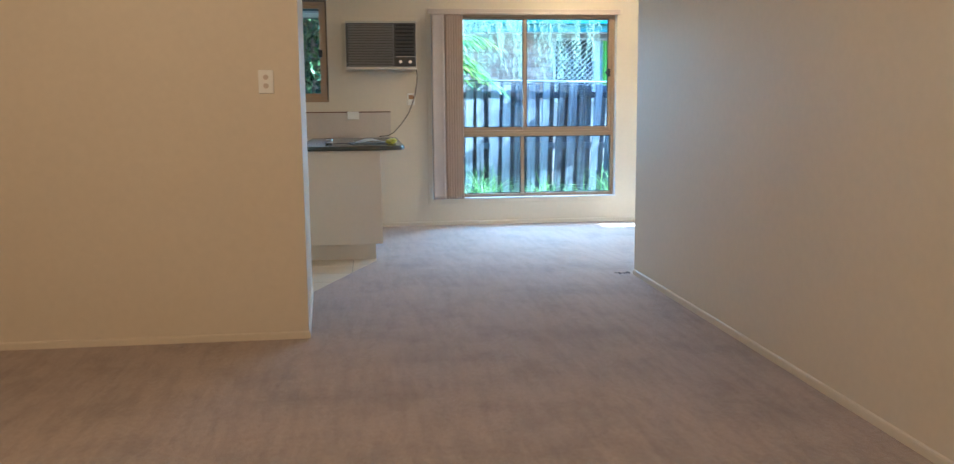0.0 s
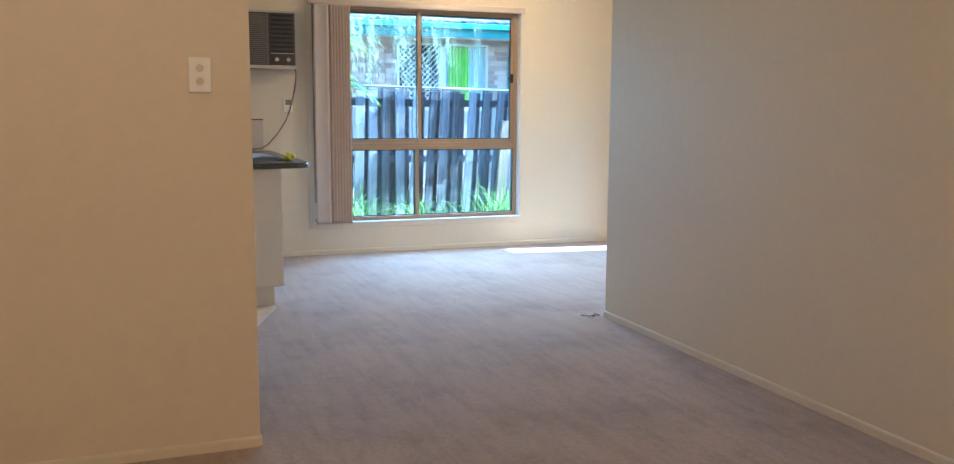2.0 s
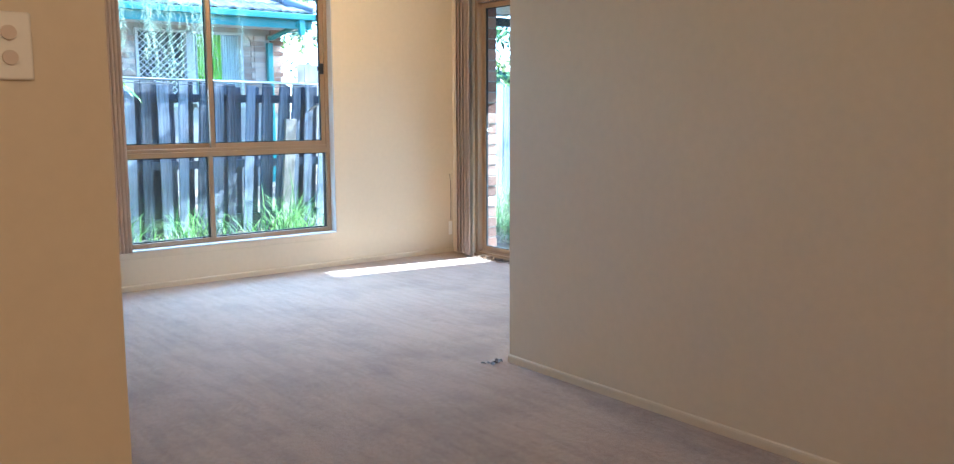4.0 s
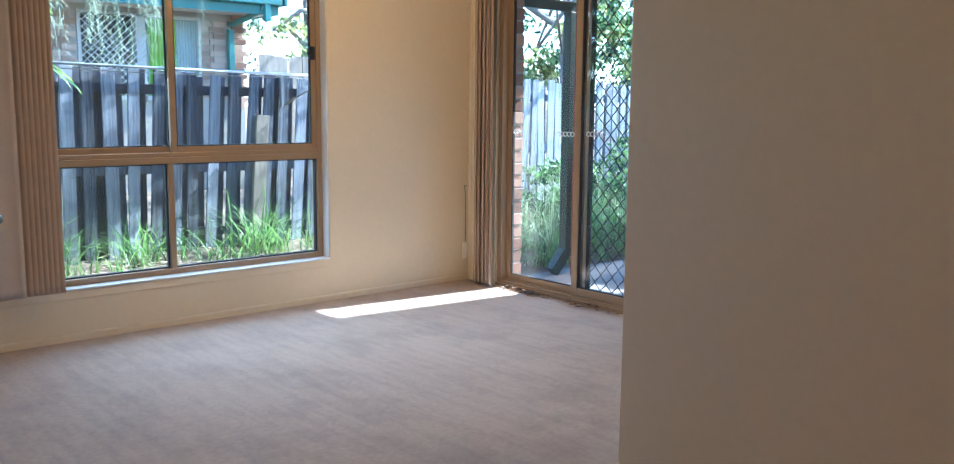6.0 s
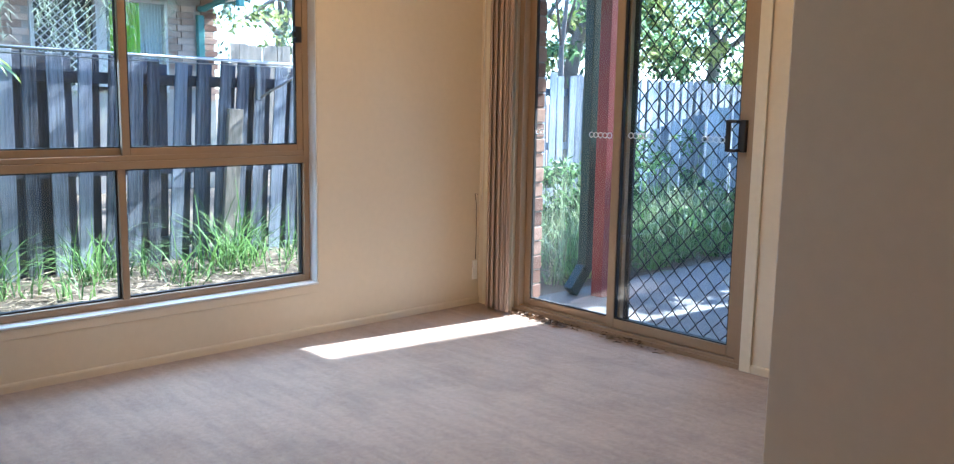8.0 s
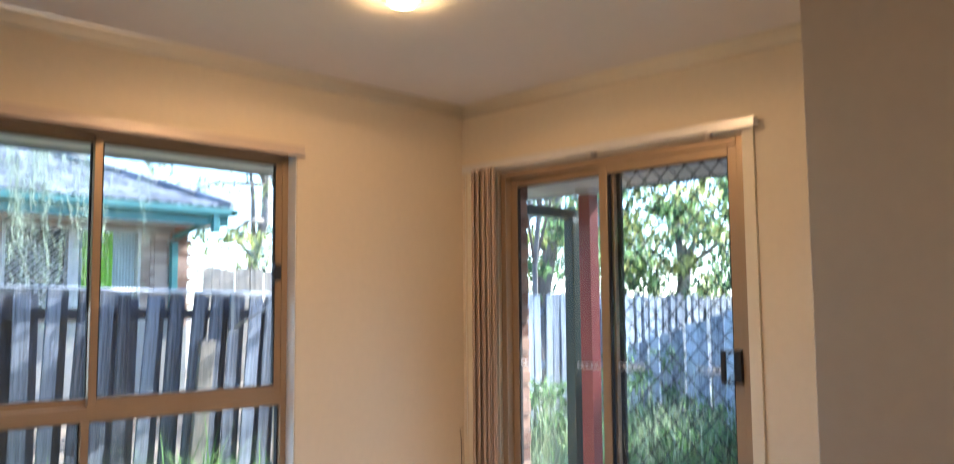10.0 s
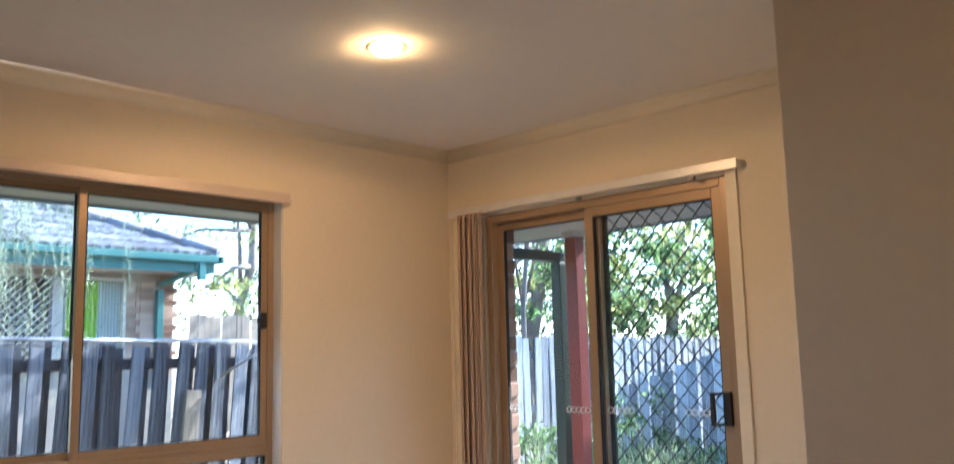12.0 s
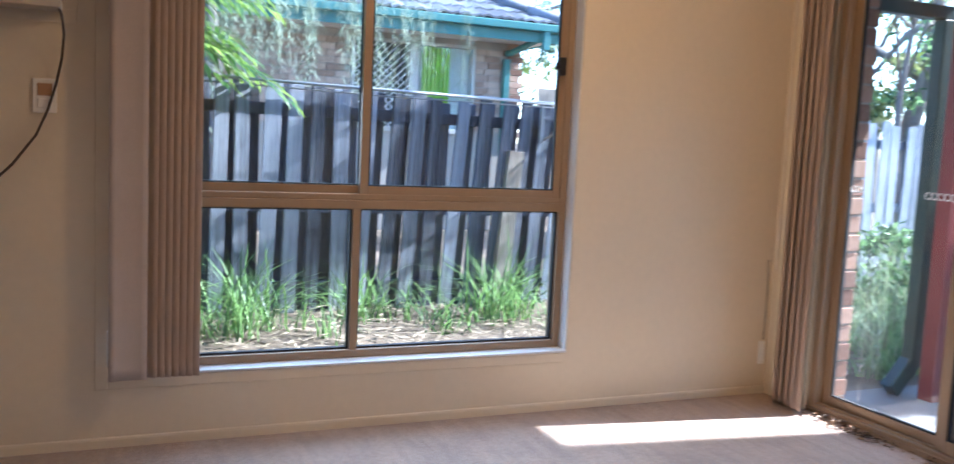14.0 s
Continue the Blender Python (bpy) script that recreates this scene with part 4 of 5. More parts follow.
def clothesline():
    c = thing("clothesline", "white folding clothesline rail mounted along the fence", "clothesline", 0, 0, 0)
    part("front_bar", rod((-2.75, 2.45, 1.505), (0.34, 2.50, 1.462), 0.010), M_LINE, c)
    part("back_bar", rod((-2.75, 2.65, 1.515), (0.34, 2.65, 1.478), 0.009), M_LINE, c)
    for k in range(3):
        y = 2.49 + 0.045 * k
        part("line", sweep([(-2.75, y, 1.475), (-1.2, y, 1.445), (0.34, y, 1.440)], 0.0022, 5), M_LINE, c, "thin white line")
    part("bracket", boxes((0.03, 0.06, 2.655, 2.68, 1.18, 1.48), bevel=0.003), M_LINE, c, "white wall bracket")
    part("brace", rod((0.05, 2.67, 1.19), (0.40, 2.50, 1.43), 0.010), M_STEEL, c, "grey diagonal brace")
    pts = [(0.17 + 0.035 * math.cos(a), 2.47, 1.40 + 0.045 * math.sin(a)) for a in [i * 0.5 for i in range(38)]]
    part("cord_coil", sweep(pts, 0.003, 5), M_LINE, c, "coil of white cord")


clothesline()


# ---------------------------------------------------------------- neighbouring house
def neighbour():
    y = 7.87
    h = thing("house", "neighbouring brick house with a grey tiled roof and teal gutter", "house", 0.05, y, 0)
    part("wall", boxes((-9, -0.16, 0.02, 0.25, -0.2, 2.64), (-0.16, 1.54, 0.02, 0.25, -0.2, 1.25), (-0.16, 1.54, 0.02, 0.25, 2.44, 2.64), (1.54, 2.24, 0.02, 0.25, -0.2, 2.64), (2.0, 2.24, 0.25, 7, -0.2, 2.64)), M_MORTAR, h)
    random.seed(5)
    vs, fs = [], []

    def brick(x0, x1, z0, z1):
        b = len(vs)
        d = random.uniform(0, 0.004)
        for yy in (-d, 0.03):
            vs.extend([(x0, yy, z0), (x1, yy, z0), (x1, yy, z1), (x0, yy, z1)])
        fs.extend([(b, b + 1, b + 2, b + 3), (b, b + 4, b + 5, b + 1), (b + 1, b + 5, b + 6, b + 2), (b + 2, b + 6, b + 7, b + 3), (b + 3, b + 7, b + 4, b)])
    for row in range(13):
        z = 1.30 + 0.086 * row
        off = 0.12 * (row % 2)
        for k in range(24):
            x = -6.0 + 0.24 * k + off
            brick(x, min(x + 0.23, -0.165), z, z + 0.076)
        for k in range(2):
            x = 1.52 + 0.24 * k - off / 2
            brick(max(x, 1.565), min(x + 0.23, 1.95), z, z + 0.076)
    w = raw("brick_skin", vs, fs, M_BRICKT, h)
    w["kind"] = "stuff"
    bme = boxes((-0.115, 0.115, -0.012, 0.04, 0, 0.076), bevel=0.003)
    me = bpy.data.meshes.new("brick")
    bme.to_mesh(me)
    bme.free()
    me.materials.append(M_BRICK)
    for row in range(16):
        piece("brick", me, h, pose(2.10 + 0.06 * (row % 2), 0.0, 1.15 + 0.086 * row))
    # window with a diamond screen on one half and curtains behind the other
    win = part("window", boxes((-0.16, -0.11, -0.02, 0.1, 1.25, 2.44), (0.62, 0.75, -0.02, 0.1, 1.25, 2.44), (1.52, 1.56, -0.02, 0.1, 1.25, 2.44), (-0.11, 1.52, -0.02, 0.1, 2.40, 2.44), (-0.11, 1.52, -0.02, 0.1, 1.25, 1.31), bevel=0.004), M_EAVE, h)
    part("room", boxes((-0.11, 1.52, 0.20, 0.24, 1.25, 2.44)), M_DARK, win)
    pn = part("pane", boxes((0.75, 1.52, 0.02, 0.026, 1.31, 2.40)), M_GLASS, win)
    pn.visible_shadow = False
    for x0, x1, m, nm in ((0.75, 0.83, M_CURTW, "pale_curtain"), (0.83, 1.23, M_CURT, "lime_curtain"), (1.23, 1.52, M_CURTW, "pale_curtain")):
        bm = bmesh.new()
        n = 40
        v = [[bm.verts.new((x0 + (x1 - x0) * i / n, 0.10 + 0.02 * math.sin(i * 1.1), z)) for z in (1.28, 2.5)] for i in range(n + 1)]
        for i in range(n):
            bm.faces.new((v[i][0], v[i + 1][0], v[i + 1][1], v[i][1])).smooth = True
        part(nm, bm, m, win)
    bm = bmesh.new()
    for k in range(30):
        x = -1.7 + 0.10 * k
        for s in (1, -1):
            a, b = Vector((x, -0.03, 1.28)), Vector((x + s * 1.22, -0.03, 2.42))
            lo, hi = -0.11, 0.62
            ts = [0.0, 1.0]
            if s > 0:
                ts = [max(0, (lo - x) / 1.22), min(1, (hi - x) / 1.22)]
            else:
                ts = [max(0, (x - hi) / 1.22), min(1, (x - lo) / 1.22)]
            if ts[1] > ts[0]:
                sweep([a.lerp(b, ts[0]), a.lerp(b, ts[1])], 0.006, 4, bm)
    g = part("diamond_screen", bm, M_WHITE, win, "white diamond security screen")
    g["kind"] = "stuff"
    # eaves
    ev, ex = -0.65, 2.56
    part("fascia", boxes((-9, ex - 0.06, ev + 0.04, ev + 0.06, 2.50, 2.66), (ex - 0.08, ex - 0.06, ev + 0.06, 6.5, 2.50, 2.66)), M_TEAL, h)
    part("soffit", boxes((-9, ex - 0.08, ev + 0.06, 0.02, 2.52, 2.54), (2.24, ex - 0.08, 0.02, 6.5, 2.52, 2.54)), M_EAVE, h)
    part("gutter", boxes((-9, ex, ev - 0.06, ev + 0.04, 2.635, 2.735), (ex - 0.06, ex + 0.04, ev - 0.06, 6.5, 2.635, 2.735), bevel=0.012), M_TEAL, h)
    part("downpipe", boxes((1.96, 2.05, -0.09, -0.005, 0, 2.30), (2.24, 2.33, ev - 0.05, ev + 0.03, 2.40, 2.66), bevel=0.008), M_TEAL, h)
    part("downpipe_arm", sweep([(2.00, -0.05, 2.38), (2.03, -0.12, 2.38), (2.24, ev + 0.05, 2.56), (2.28, ev, 2.66)], 0.042, 10), M_TEAL, h)
    # hip roof: rows of tiles
    tp = math.tan(radians(23))
    roof = part("roof", boxes((-9, ex - 0.1, ev + 0.1, 6.5, 2.68, 2.74)), M_ROOF, h)
    vs, fs = [], []
    rows = 17
    for r in range(rows):
        d0, d1 = 0.30 * r, 0.30 * (r + 1) + 0.03
        z0, z1 = 2.735 + d0 * tp + 0.03, 2.735 + d1 * tp
        k = 0
        x = ex - d0 - 0.02
        while x > -7:
            x1 = x - 0.30
            b = len(vs)
            for u in range(7):
                xx = x + (x1 - x) * u / 6
                lift = 0.028 * (0.5 + 0.5 * math.cos(2 * math.pi * (u / 6 * 1.5)))
                vs.append((xx, ev - 0.04 + d0, z0 + lift))
                vs.append((min(xx, ex - d1), ev - 0.04 + d1, z1 + lift))
                vs.append((xx, ev - 0.04 + d0, z0 + lift - 0.03))
            for u in range(6):
                fs.append((b + 3 * u, b + 3 * u + 3, b + 3 * u + 4, b + 3 * u + 1))
                fs.append((b + 3 * u + 2, b + 3 * u + 5, b + 3 * u + 3, b + 3 * u))
            x = x1
        # east slope, plain courses
        b = len(vs)
        vs.extend([(ex + 0.02 - d0, ev + d0, z0), (ex + 0.02 - d0, 6.6 - d0 * 0.2, z0), (ex + 0.02 - d1, 6.6 - d1 * 0.2, z1), (ex + 0.02 - d1, ev + d1, z1)])
        fs.append((b, b + 1, b + 2, b + 3))
    t = raw("roof_tiles", vs, fs, M_ROOF, roof)
    t["kind"] = "stuff"
    for k in range(14):
        a = Vector((ex - 0.02 - 0.36 * k, ev + 0.36 * k, 2.795 + 0.36 * k * tp))
        b = Vector((ex - 0.02 - 0.36 * (k + 1) - 0.05, ev + 0.36 * (k + 1) + 0.05, 2.795 + 0.36 * (k + 1) * tp + 0.01))
        part("ridge_tile", rod(a, b, 0.085, 0.075, 10), M_ROOF, roof)


neighbour()


# ---------------------------------------------------------------- planting
def blades(name, label, spots, material, seed, category="grass", kind="stuff"):
    """Strappy clumps. Spots: x, y, height, spread, number."""
    rnd = random.Random(seed)
    vs, fs = [], []
    for x, y, h, spread, n in spots:
        for _ in range(n):
            a, lean = rnd.uniform(0, 6.283), rnd.uniform(0.2, 1.45)
            L = h * rnd.uniform(0.55, 1.15)
            w = rnd.uniform(0.003, 0.0075)
            d, s = Vector((math.cos(a), math.sin(a), 0)), Vector((-math.sin(a), math.cos(a), 0))
            root = Vector((x + rnd.uniform(-1, 1) * spread * 0.3, y + rnd.uniform(-1, 1) * spread * 0.3, GZ - 0.01))
            b = len(vs)
            for i in range(5):
                t = i / 4
                c = root + d * (lean * spread * t ** 1.8 * 1.2) + Vector((0, 0, L * (t - 0.45 * lean * t ** 2.6)))
                ww = w * (1 - t) ** 0.6 + 0.0006
                vs += [c - s * ww, c + s * ww]
            for i in range(4):
                fs.append((b + 2 * i, b + 2 * i + 1, b + 2 * i + 3, b + 2 * i + 2))
    return tagged(raw(name, vs, fs, material), label, category, kind=kind)


rnd = random.Random(21)
spots = [(rnd.uniform(-4.5, 2.4), FY - 0.12 - rnd.random() ** 1.6 * 0.9, rnd.uniform(0.25, 0.55), rnd.uniform(0.10, 0.30), rnd.randint(5, 14)) for _ in range(46)]
spots += [(x, 1.95 + 0.2 * (k % 3), h * 1.25, 0.6, int(n * 1.2)) for k, (x, h, n) in enumerate(((-2.35, 0.55, 60), (-2.12, 0.45, 50), (-1.38, 0.42, 45), (-0.92, 0.34, 30), (-0.48, 0.56, 60), (-0.28, 0.44, 40), (-3.1, 0.55, 60), (-2.75, 0.5, 50)))]
blades("grass_clumps", "green strappy grass clumps growing along the fence", spots, M_GRASS, 31)
spots = [(rnd.uniform(1.1, 5.6), rnd.uniform(0.45, 2.4), rnd.uniform(0.25, 0.65), rnd.uniform(0.2, 0.45), rnd.randint(14, 38)) for _ in range(95)]
blades("tall_grass", "overgrown tall green grass beside the patio", spots, M_GRASS, 32)
spots = [(rnd.uniform(1.3, 4.8), rnd.uniform(0.5, 2.3), rnd.uniform(0.4, 1.0), rnd.uniform(0.2, 0.5), rnd.randint(8, 18)) for _ in range(95)]
blades("dry_grass", "pale seeding grass stalks beside the patio", spots, M_STRAW, 33)
spots = [(rnd.uniform(1.0, 5.0), 0.24 + 1.3 * rnd.random() ** 1.4, rnd.uniform(0.10, 0.30), rnd.uniform(0.12, 0.3), rnd.randint(16, 30)) for _ in range(150)]
spots += [(rnd.uniform(3.5, 5.0), rnd.uniform(-1.0, 0.5), rnd.uniform(0.15, 0.4), rnd.uniform(0.15, 0.3), rnd.randint(14, 26)) for _ in range(45)]
blades("low_grass", "short green grass and weeds along the patio edge", spots, M_GRASS, 34)

vs, fs = [], []
for k in range(14500):
    x, y = rnd.uniform(-5, 5.2), 0.25 + 2.5 * rnd.random()
    if x > 3.5:
        y -= 1.2 * rnd.random()
    a, l, w = rnd.uniform(0, 6.28), rnd.uniform(0.03, 0.14), rnd.uniform(0.003, 0.010)
    d, s = Vector((math.cos(a), math.sin(a), rnd.uniform(-0.2, 0.2))), Vector((-math.sin(a), math.cos(a), rnd.uniform(-0.4, 0.4)))
    c = Vector((x, y, GZ + 0.022 + 0.02 * rnd.random()))
    b = len(vs)
    vs += [c - d * l / 2, c + s * w, c + d * l / 2, c - s * w]
    fs.append((b, b + 1, b + 2, b + 3))
tagged(raw("leaf_litter", vs, fs, M_LITTER), "dry strappy leaf litter over the garden bed", "leaf litter", kind="stuff")


def leaf_cloud(blobs, n, size, material, seed, parent, name="crown", droop=0.4, long=2.2):
    """Leaves in tight, uneven clumps with open gaps between. Blobs: x, y, z, rx, ry, rz."""
    rnd = random.Random(seed)
    vs, fs = [], []
    for bx, by, bz, rx, ry, rz in blobs:
        clumps = [(Vector((rnd.gauss(0, 0.48), rnd.gauss(0, 0.48), rnd.gauss(0, 0.48))), rnd.uniform(0.05, 0.16)) for _ in range(max(8, n // 80))]
        for _ in range(n):
            m, spread = rnd.choice(clumps)
            o = m + Vector((rnd.gauss(0, spread), rnd.gauss(0, spread), rnd.gauss(0, spread)))
            c = Vector((bx + o.x * rx, by + o.y * ry, bz + o.z * rz))
            d = Vector((rnd.gauss(0, 1), rnd.gauss(0, 1), rnd.gauss(0, 1) - droop * 2)).normalized()
            s = d.cross(Vector((rnd.gauss(0, 1), rnd.gauss(0, 1), rnd.gauss(0, 1)))).normalized()
            L, w = size * rnd.uniform(0.5, 1.5), size / long * rnd.uniform(0.6, 1.2)
            b = len(vs)
            vs += [c, c + d * L * 0.45 + s * w / 2, c + d * L, c + d * L * 0.45 - s * w / 2]
            fs.append((b, b + 1, b + 2, b + 3))
    return raw(name, vs, fs, material, parent)


def tree(label, x, y, h, r, blobs, n, size, material, seed, lean=0.1, name="tree", extra=()):
    t = thing(name, label, "tree", x, y, GZ - 0.15, group="trees")
    rnd = random.Random(seed)
    pts = [(lean * h * (i / 6) ** 1.5 + rnd.uniform(-0.05, 0.05), rnd.uniform(-0.06, 0.06) * i, h * 0.75 * i / 6) for i in range(7)]
    part("trunk", sweep(pts, r, 10, taper=0.35), M_BARK, t)
    for k in range(7):
        p = Vector(pts[3 + k % 4])
        bl = rnd.choice(blobs)
        q = Vector((bl[0], bl[1], bl[2]))
        mid = p.lerp(q, 0.5) + Vector((rnd.uniform(-0.2, 0.2), rnd.uniform(-0.2, 0.2), 0.25))
        part("limb", sweep([p, mid, q], r * 0.4, 7, taper=0.3), M_BARK, t)
    leaf_cloud(blobs, n, size, material, seed, t)
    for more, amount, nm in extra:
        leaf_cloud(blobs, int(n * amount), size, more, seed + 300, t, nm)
    return t


# Crowns mix in leaves coloured as if shaded and as if sunlit.
MIXED = ((M_LEAF_SHADE, 0.22, "shaded_foliage"), (M_LEAF_SUN, 0.9, "sunlit_foliage"))
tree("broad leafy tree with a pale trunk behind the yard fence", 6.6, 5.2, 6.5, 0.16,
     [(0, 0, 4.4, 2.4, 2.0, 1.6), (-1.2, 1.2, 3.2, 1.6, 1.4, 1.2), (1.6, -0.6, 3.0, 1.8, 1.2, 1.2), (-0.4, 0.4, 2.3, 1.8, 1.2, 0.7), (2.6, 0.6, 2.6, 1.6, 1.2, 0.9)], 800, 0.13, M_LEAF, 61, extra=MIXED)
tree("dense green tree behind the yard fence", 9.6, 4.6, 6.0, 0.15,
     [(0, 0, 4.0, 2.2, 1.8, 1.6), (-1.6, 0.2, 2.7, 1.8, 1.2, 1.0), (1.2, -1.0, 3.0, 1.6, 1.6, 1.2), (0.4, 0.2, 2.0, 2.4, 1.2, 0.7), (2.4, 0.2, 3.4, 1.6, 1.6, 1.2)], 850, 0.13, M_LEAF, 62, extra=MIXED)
tree("spreading tree with dark shaded and sunlit yellow-green leaves beyond the sloping fence", 8.6, 0.9, 5.4, 0.13,
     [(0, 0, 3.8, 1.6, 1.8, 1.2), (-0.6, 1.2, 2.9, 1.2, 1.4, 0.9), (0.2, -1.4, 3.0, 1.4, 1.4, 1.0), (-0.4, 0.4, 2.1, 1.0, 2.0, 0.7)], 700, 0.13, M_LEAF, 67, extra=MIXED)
# Most of this crown is added out of view to shade bed and fence.
tree("leafy tree with an added unseen crown shading the garden bed", 5.0, 3.7, 5.6, 0.05,
     [(-0.4, -1.2, 5.3, 1.5, 1.2, 0.9), (-1.5, -0.9, 4.5, 1.3, 1.0, 0.8), (0.5, -0.4, 5.2, 1.2, 1.2, 0.9), (-2.9, -0.2, 3.3, 0.8, 0.8, 0.7), (-2.4, -1.2, 4.6, 1.2, 1.4, 0.8)], 850, 0.13, M_LEAF, 66, lean=-0.04)
tree("tall pale-barked gum tree beyond the fence", 11.5, 8.0, 9.0, 0.2,
     [(0, 0, 6.2, 2.6, 2.6, 2.0), (1.0, 1.8, 5.0, 2.0, 2.0, 1.4), (-1.5, -1.5, 4.4, 2.0, 2.0, 1.2)], 1100, 0.18, M_LEAFG, 63)
tree("tall leafy tree with sunlit yellow-green leaves far beyond the neighbouring fence", 8.5, 17.0, 8.0, 0.2,
     [(0, 0, 6.0, 3.0, 2.6, 2.0), (-2.2, 0.5, 4.4, 2.0, 2.0, 1.3), (2.2, 0.2, 4.6, 2.2, 2.0, 1.4), (-0.8, 0, 3.4, 1.8, 1.5, 1.0), (1.4, 0, 3.0, 1.8, 1.5, 0.9)], 330, 0.2, M_LEAFG, 64, extra=((M_LEAF_SUN, 0.9, "sunlit_foliage"),))
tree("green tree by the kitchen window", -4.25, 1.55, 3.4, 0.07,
     [(0, 0, 2.0, 0.9, 0.5, 0.8), (0.4, 0.1, 1.5, 0.7, 0.5, 0.6), (0.2, 0, 2.6, 0.9, 0.5, 0.5), (0.3, 0.1, 2.0, 0.7, 0.4, 0.7)], 1900, 0.12, M_LEAF, 65, lean=0.02, extra=((M_LEAF_SHADE, 1.0, "shaded_foliage"),))


def weeping_tree():
    """Fine grey-green strands that hang before the neighbouring house."""
    t = thing("weeping_tree", "weeping grey-green tree with fine hanging foliage behind the fence", "tree", -2.2, 5.0, GZ - 0.15, group="trees")
    part("trunk", sweep([(0, 0, 0), (0.1, 0, 1.6), (0.0, 0.1, 3.0), (0.2, 0, 4.4)], 0.11, 10, taper=0.5), M_BARK, t)
    rnd = random.Random(71)
    vs, fs = [], []
    for k in range(320):
        a = rnd.uniform(0, 6.28)
        rad = rnd.uniform(0.3, 2.3)
        top = Vector((0.35 + rad * math.cos(a), 0.7 * rad * math.sin(a) * 0.8, 3.9 - 0.28 * rad + rnd.uniform(-0.35, 0.3)))
        L = rnd.uniform(0.6, 2.1)
        sway = Vector((rnd.uniform(-0.25, 0.25), rnd.uniform(-0.2, 0.2), 0))
        for j in range(26):
            u = j / 26
            c = top + sway * u * u + Vector((0, 0, -L * u))
            for _ in range(2):
                d = Vector((rnd.gauss(0, 0.6), rnd.gauss(0, 0.6), -1)).normalized()
                s = d.orthogonal().normalized()
                l, w = rnd.uniform(0.05, 0.13), 0.004
                b = len(vs)
                vs.extend([c - s * w, c + s * w, c + d * l + s * w * 0.4, c + d * l - s * w * 0.4])
                fs.append((b, b + 1, b + 2, b + 3))
    raw("crown", vs, fs, M_LEAFG, t)
    for k in range(9):
        a = k * 0.7
        part("limb", sweep([(0.1, 0.05, 3.0), (0.35 + 1.0 * math.cos(a), 0.7 * math.sin(a), 4.0), (0.35 + 1.9 * math.cos(a), 1.2 * math.sin(a), 3.6)], 0.03, 6, taper=0.3), M_BARK, t)


weeping_tree()


def fan_palm():
    """Arching leaves with long lance-shaped leaflets above the fence."""
    t = thing("palm", "bright green arching palm leaves beside the fence", "palm", -2.95, 2.36, GZ)
    part("stem", sweep([(0, 0, 0), (0.03, 0.02, 0.9), (0.0, 0.05, 1.75)], 0.05, 10, taper=0.6), M_BARK, t)
    rnd = random.Random(81)
    for k in range(19):
        a = -1.1 + 0.15 * k + rnd.uniform(-0.1, 0.1) if k < 13 else 2.0 + 0.6 * (k - 13)
        vs, fs = [], []
        L = rnd.uniform(0.70, 1.10)
        up = rnd.uniform(0.28, 0.95)
        d, s = Vector((math.cos(a), math.sin(a) * 0.55, 0)), Vector((-math.sin(a), math.cos(a), 0))
        rib = []
        for j in range(16):
            u = j / 15
            c = Vector((0, 0.05, 1.75)) + d * L * u + Vector((0, 0, up * u - 0.62 * u * u))
            rib.append(c)
            for side in (1, -1):
                q = (d * rnd.uniform(0.7, 1.0) + s * side * 0.6 + Vector((0, 0, rnd.uniform(-0.45, -0.1)))).normalized() * (0.30 * (1 - 0.45 * u))
                n = Vector((0, 0, 1)).cross(q).normalized() * 0.015
                sag = Vector((0, 0, -0.06))
                b = len(vs)
                vs += [c, c + q * 0.35 + n, c + q * 0.35 - n, c + q * 0.75 + n * 0.7 + sag * 0.4, c + q * 0.75 - n * 0.7 + sag * 0.4, c + q + sag]
                fs += [(b, b + 1, b + 2), (b + 1, b + 3, b + 4, b + 2), (b + 3, b + 5, b + 4)]
        frond = raw("frond", vs, fs, M_FROND, t)
        part("rib", sweep(rib, 0.006, 5, taper=0.4), M_FROND, frond)


fan_palm()


def shrub(label, x, y, blobs, n, size, material, seed):
    t = thing("shrub", label, "shrub", x, y, GZ - 0.05, group="shrubs")
    for k in range(5):
        bl = blobs[k % len(blobs)]
        part("stem", sweep([(0.04 * k, 0, 0), (bl[0] * 0.5, bl[1] * 0.5, bl[2] * 0.6), (bl[0], bl[1], bl[2])], 0.012, 6, taper=0.4), M_BARK, t)
    leaf_cloud(blobs, n, size, material, seed, t, "foliage")
    return t


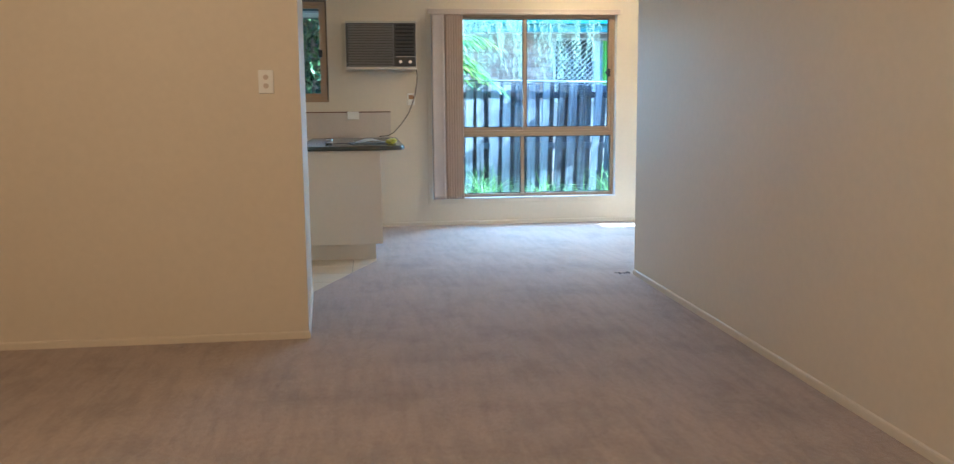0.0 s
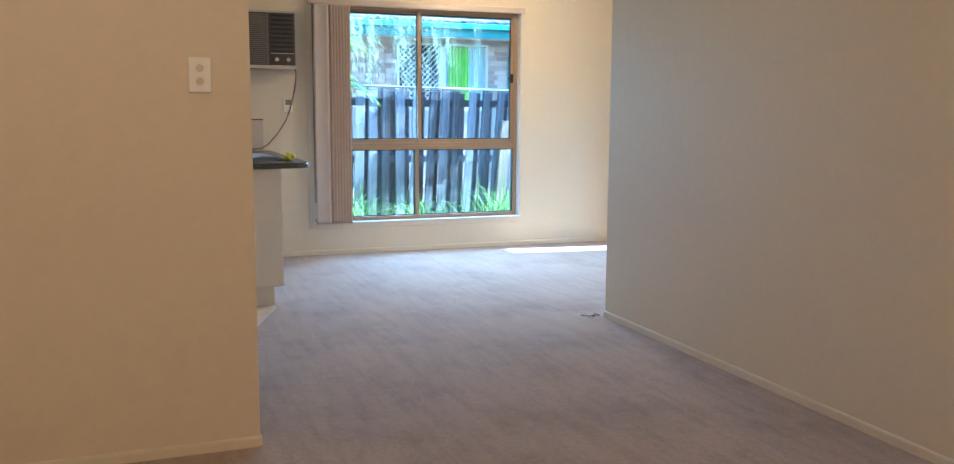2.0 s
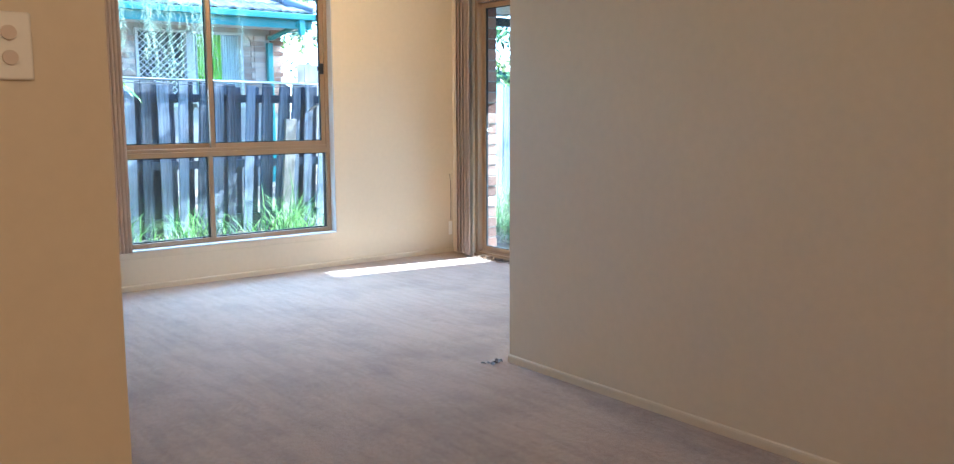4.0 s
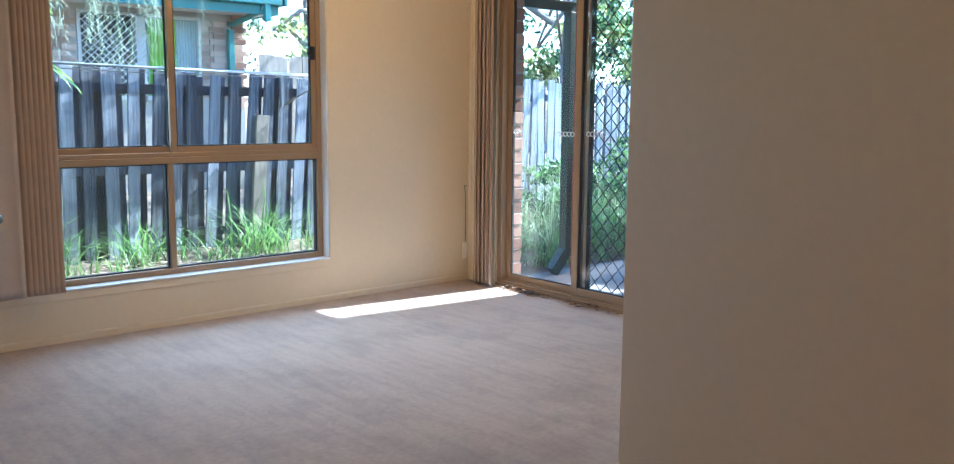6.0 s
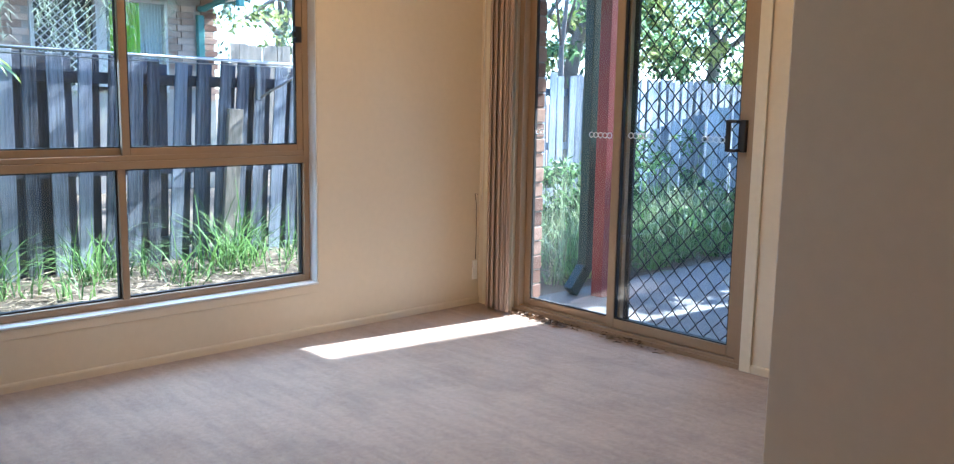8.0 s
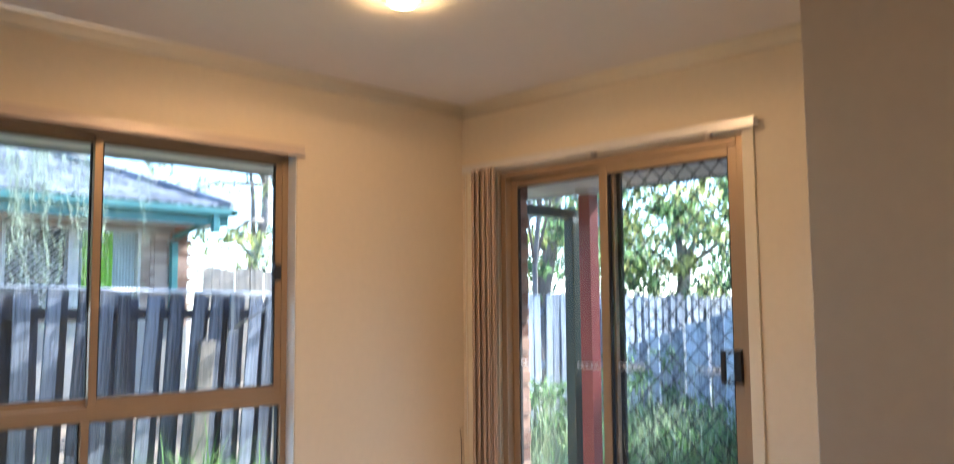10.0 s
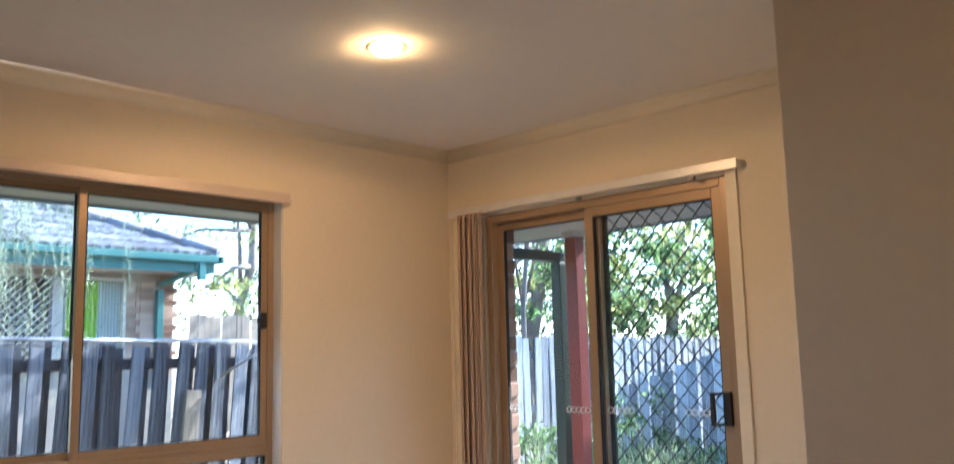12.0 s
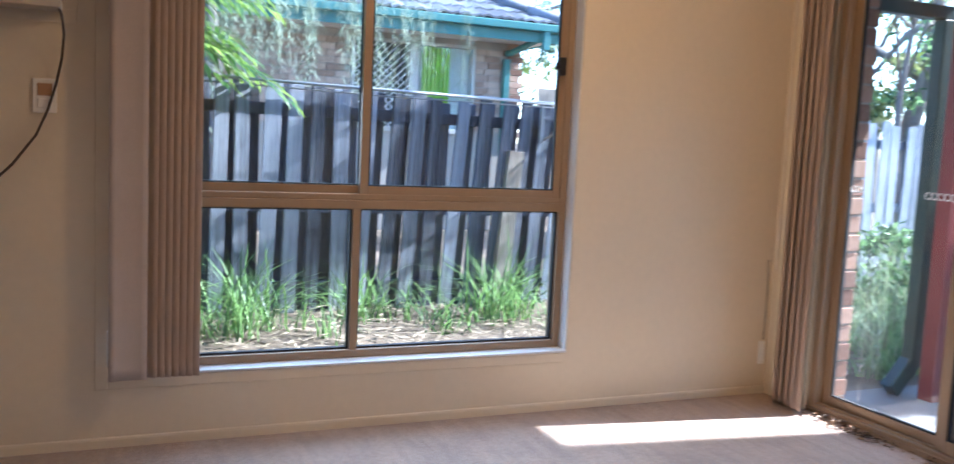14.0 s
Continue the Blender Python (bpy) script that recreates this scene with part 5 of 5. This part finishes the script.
shrub("bushy green weeds at the edge of the patio", 3.6, 1.75, [(0, 0, 0.5, 0.7, 0.6, 0.5), (0.7, 0.3, 0.6, 0.7, 0.6, 0.6), (-0.7, 0.2, 0.4, 0.6, 0.5, 0.4)], 900, 0.075, M_LEAF, 91)
shrub("bushy green weeds in front of the yard fence", 4.3, 1.9, [(0, 0, 0.55, 0.7, 0.5, 0.5), (0.3, -0.6, 0.3, 0.5, 0.5, 0.3)], 900, 0.075, M_LEAF, 92)
# Hidden shrub added only to keep the sun off the patio slab.
shrub("unseen tall leafy shrub added to shade the patio", 4.95, -0.35, [(0, -0.1, 2.2, 0.7, 0.6, 0.9), (0, -0.1, 3.2, 0.7, 0.6, 0.8), (0, 0.0, 1.2, 0.6, 0.7, 0.8), (0.1, 0.6, 2.4, 0.6, 0.6, 1.0)], 3400, 0.13, M_LEAF, 94)
shrub("low dark weeds in front of the yard fence", 4.5, 0.45, [(0, 0, 0.16, 0.5, 0.5, 0.2), (-0.4, 0.6, 0.24, 0.6, 0.5, 0.25), (-1.0, 0.2, 0.14, 0.5, 0.3, 0.15)], 900, 0.075, M_LEAF, 93)

# ---------------------------------------------------------------- pieces: kitchen tiles, jamb bricks
kitchen_floor = tagged(thing("kitchen_floor", "cream ceramic floor tiles in the kitchen", "tiled floor"), kind="structure")
me = bpy.data.meshes.new("tile")
bm = boxes((-0.1625, 0.1625, -0.1625, 0.1625, -0.014, -0.002), bevel=0.0015)
bm.to_mesh(me)
bm.free()
me.materials.append(M_TILE)
for i in range(9):
    for j in range(10):
        x, y = CX1 + 0.10 - 0.33 * (i + 0.5), LY1 + 0.33 * (j + 0.5)
        if x < KWEST + 0.16 or y > -0.16 or x + 0.16 > CUT0[0] - 0.0 + 0.2:
            continue
        piece("tile", me, kitchen_floor, pose(x, y, 0))
me = bpy.data.meshes.new("brick")
bm = boxes((-0.055, 0.055, -0.115, 0.115, 0, 0.076), bevel=0.004)
bm.to_mesh(me)
bm.free()
me.materials.append(M_BRICK)
for k in range(26):
    piece("brick", me, wall_east, pose(0.190, DY0 + 0.115 + 0.006 * (k % 2), -0.12 + 0.086 * k))
part("mortar", boxes((0.122, 0.24, DY0 + 0.012, 0, -0.2, CEIL)), M_MORTAR, wall_east)
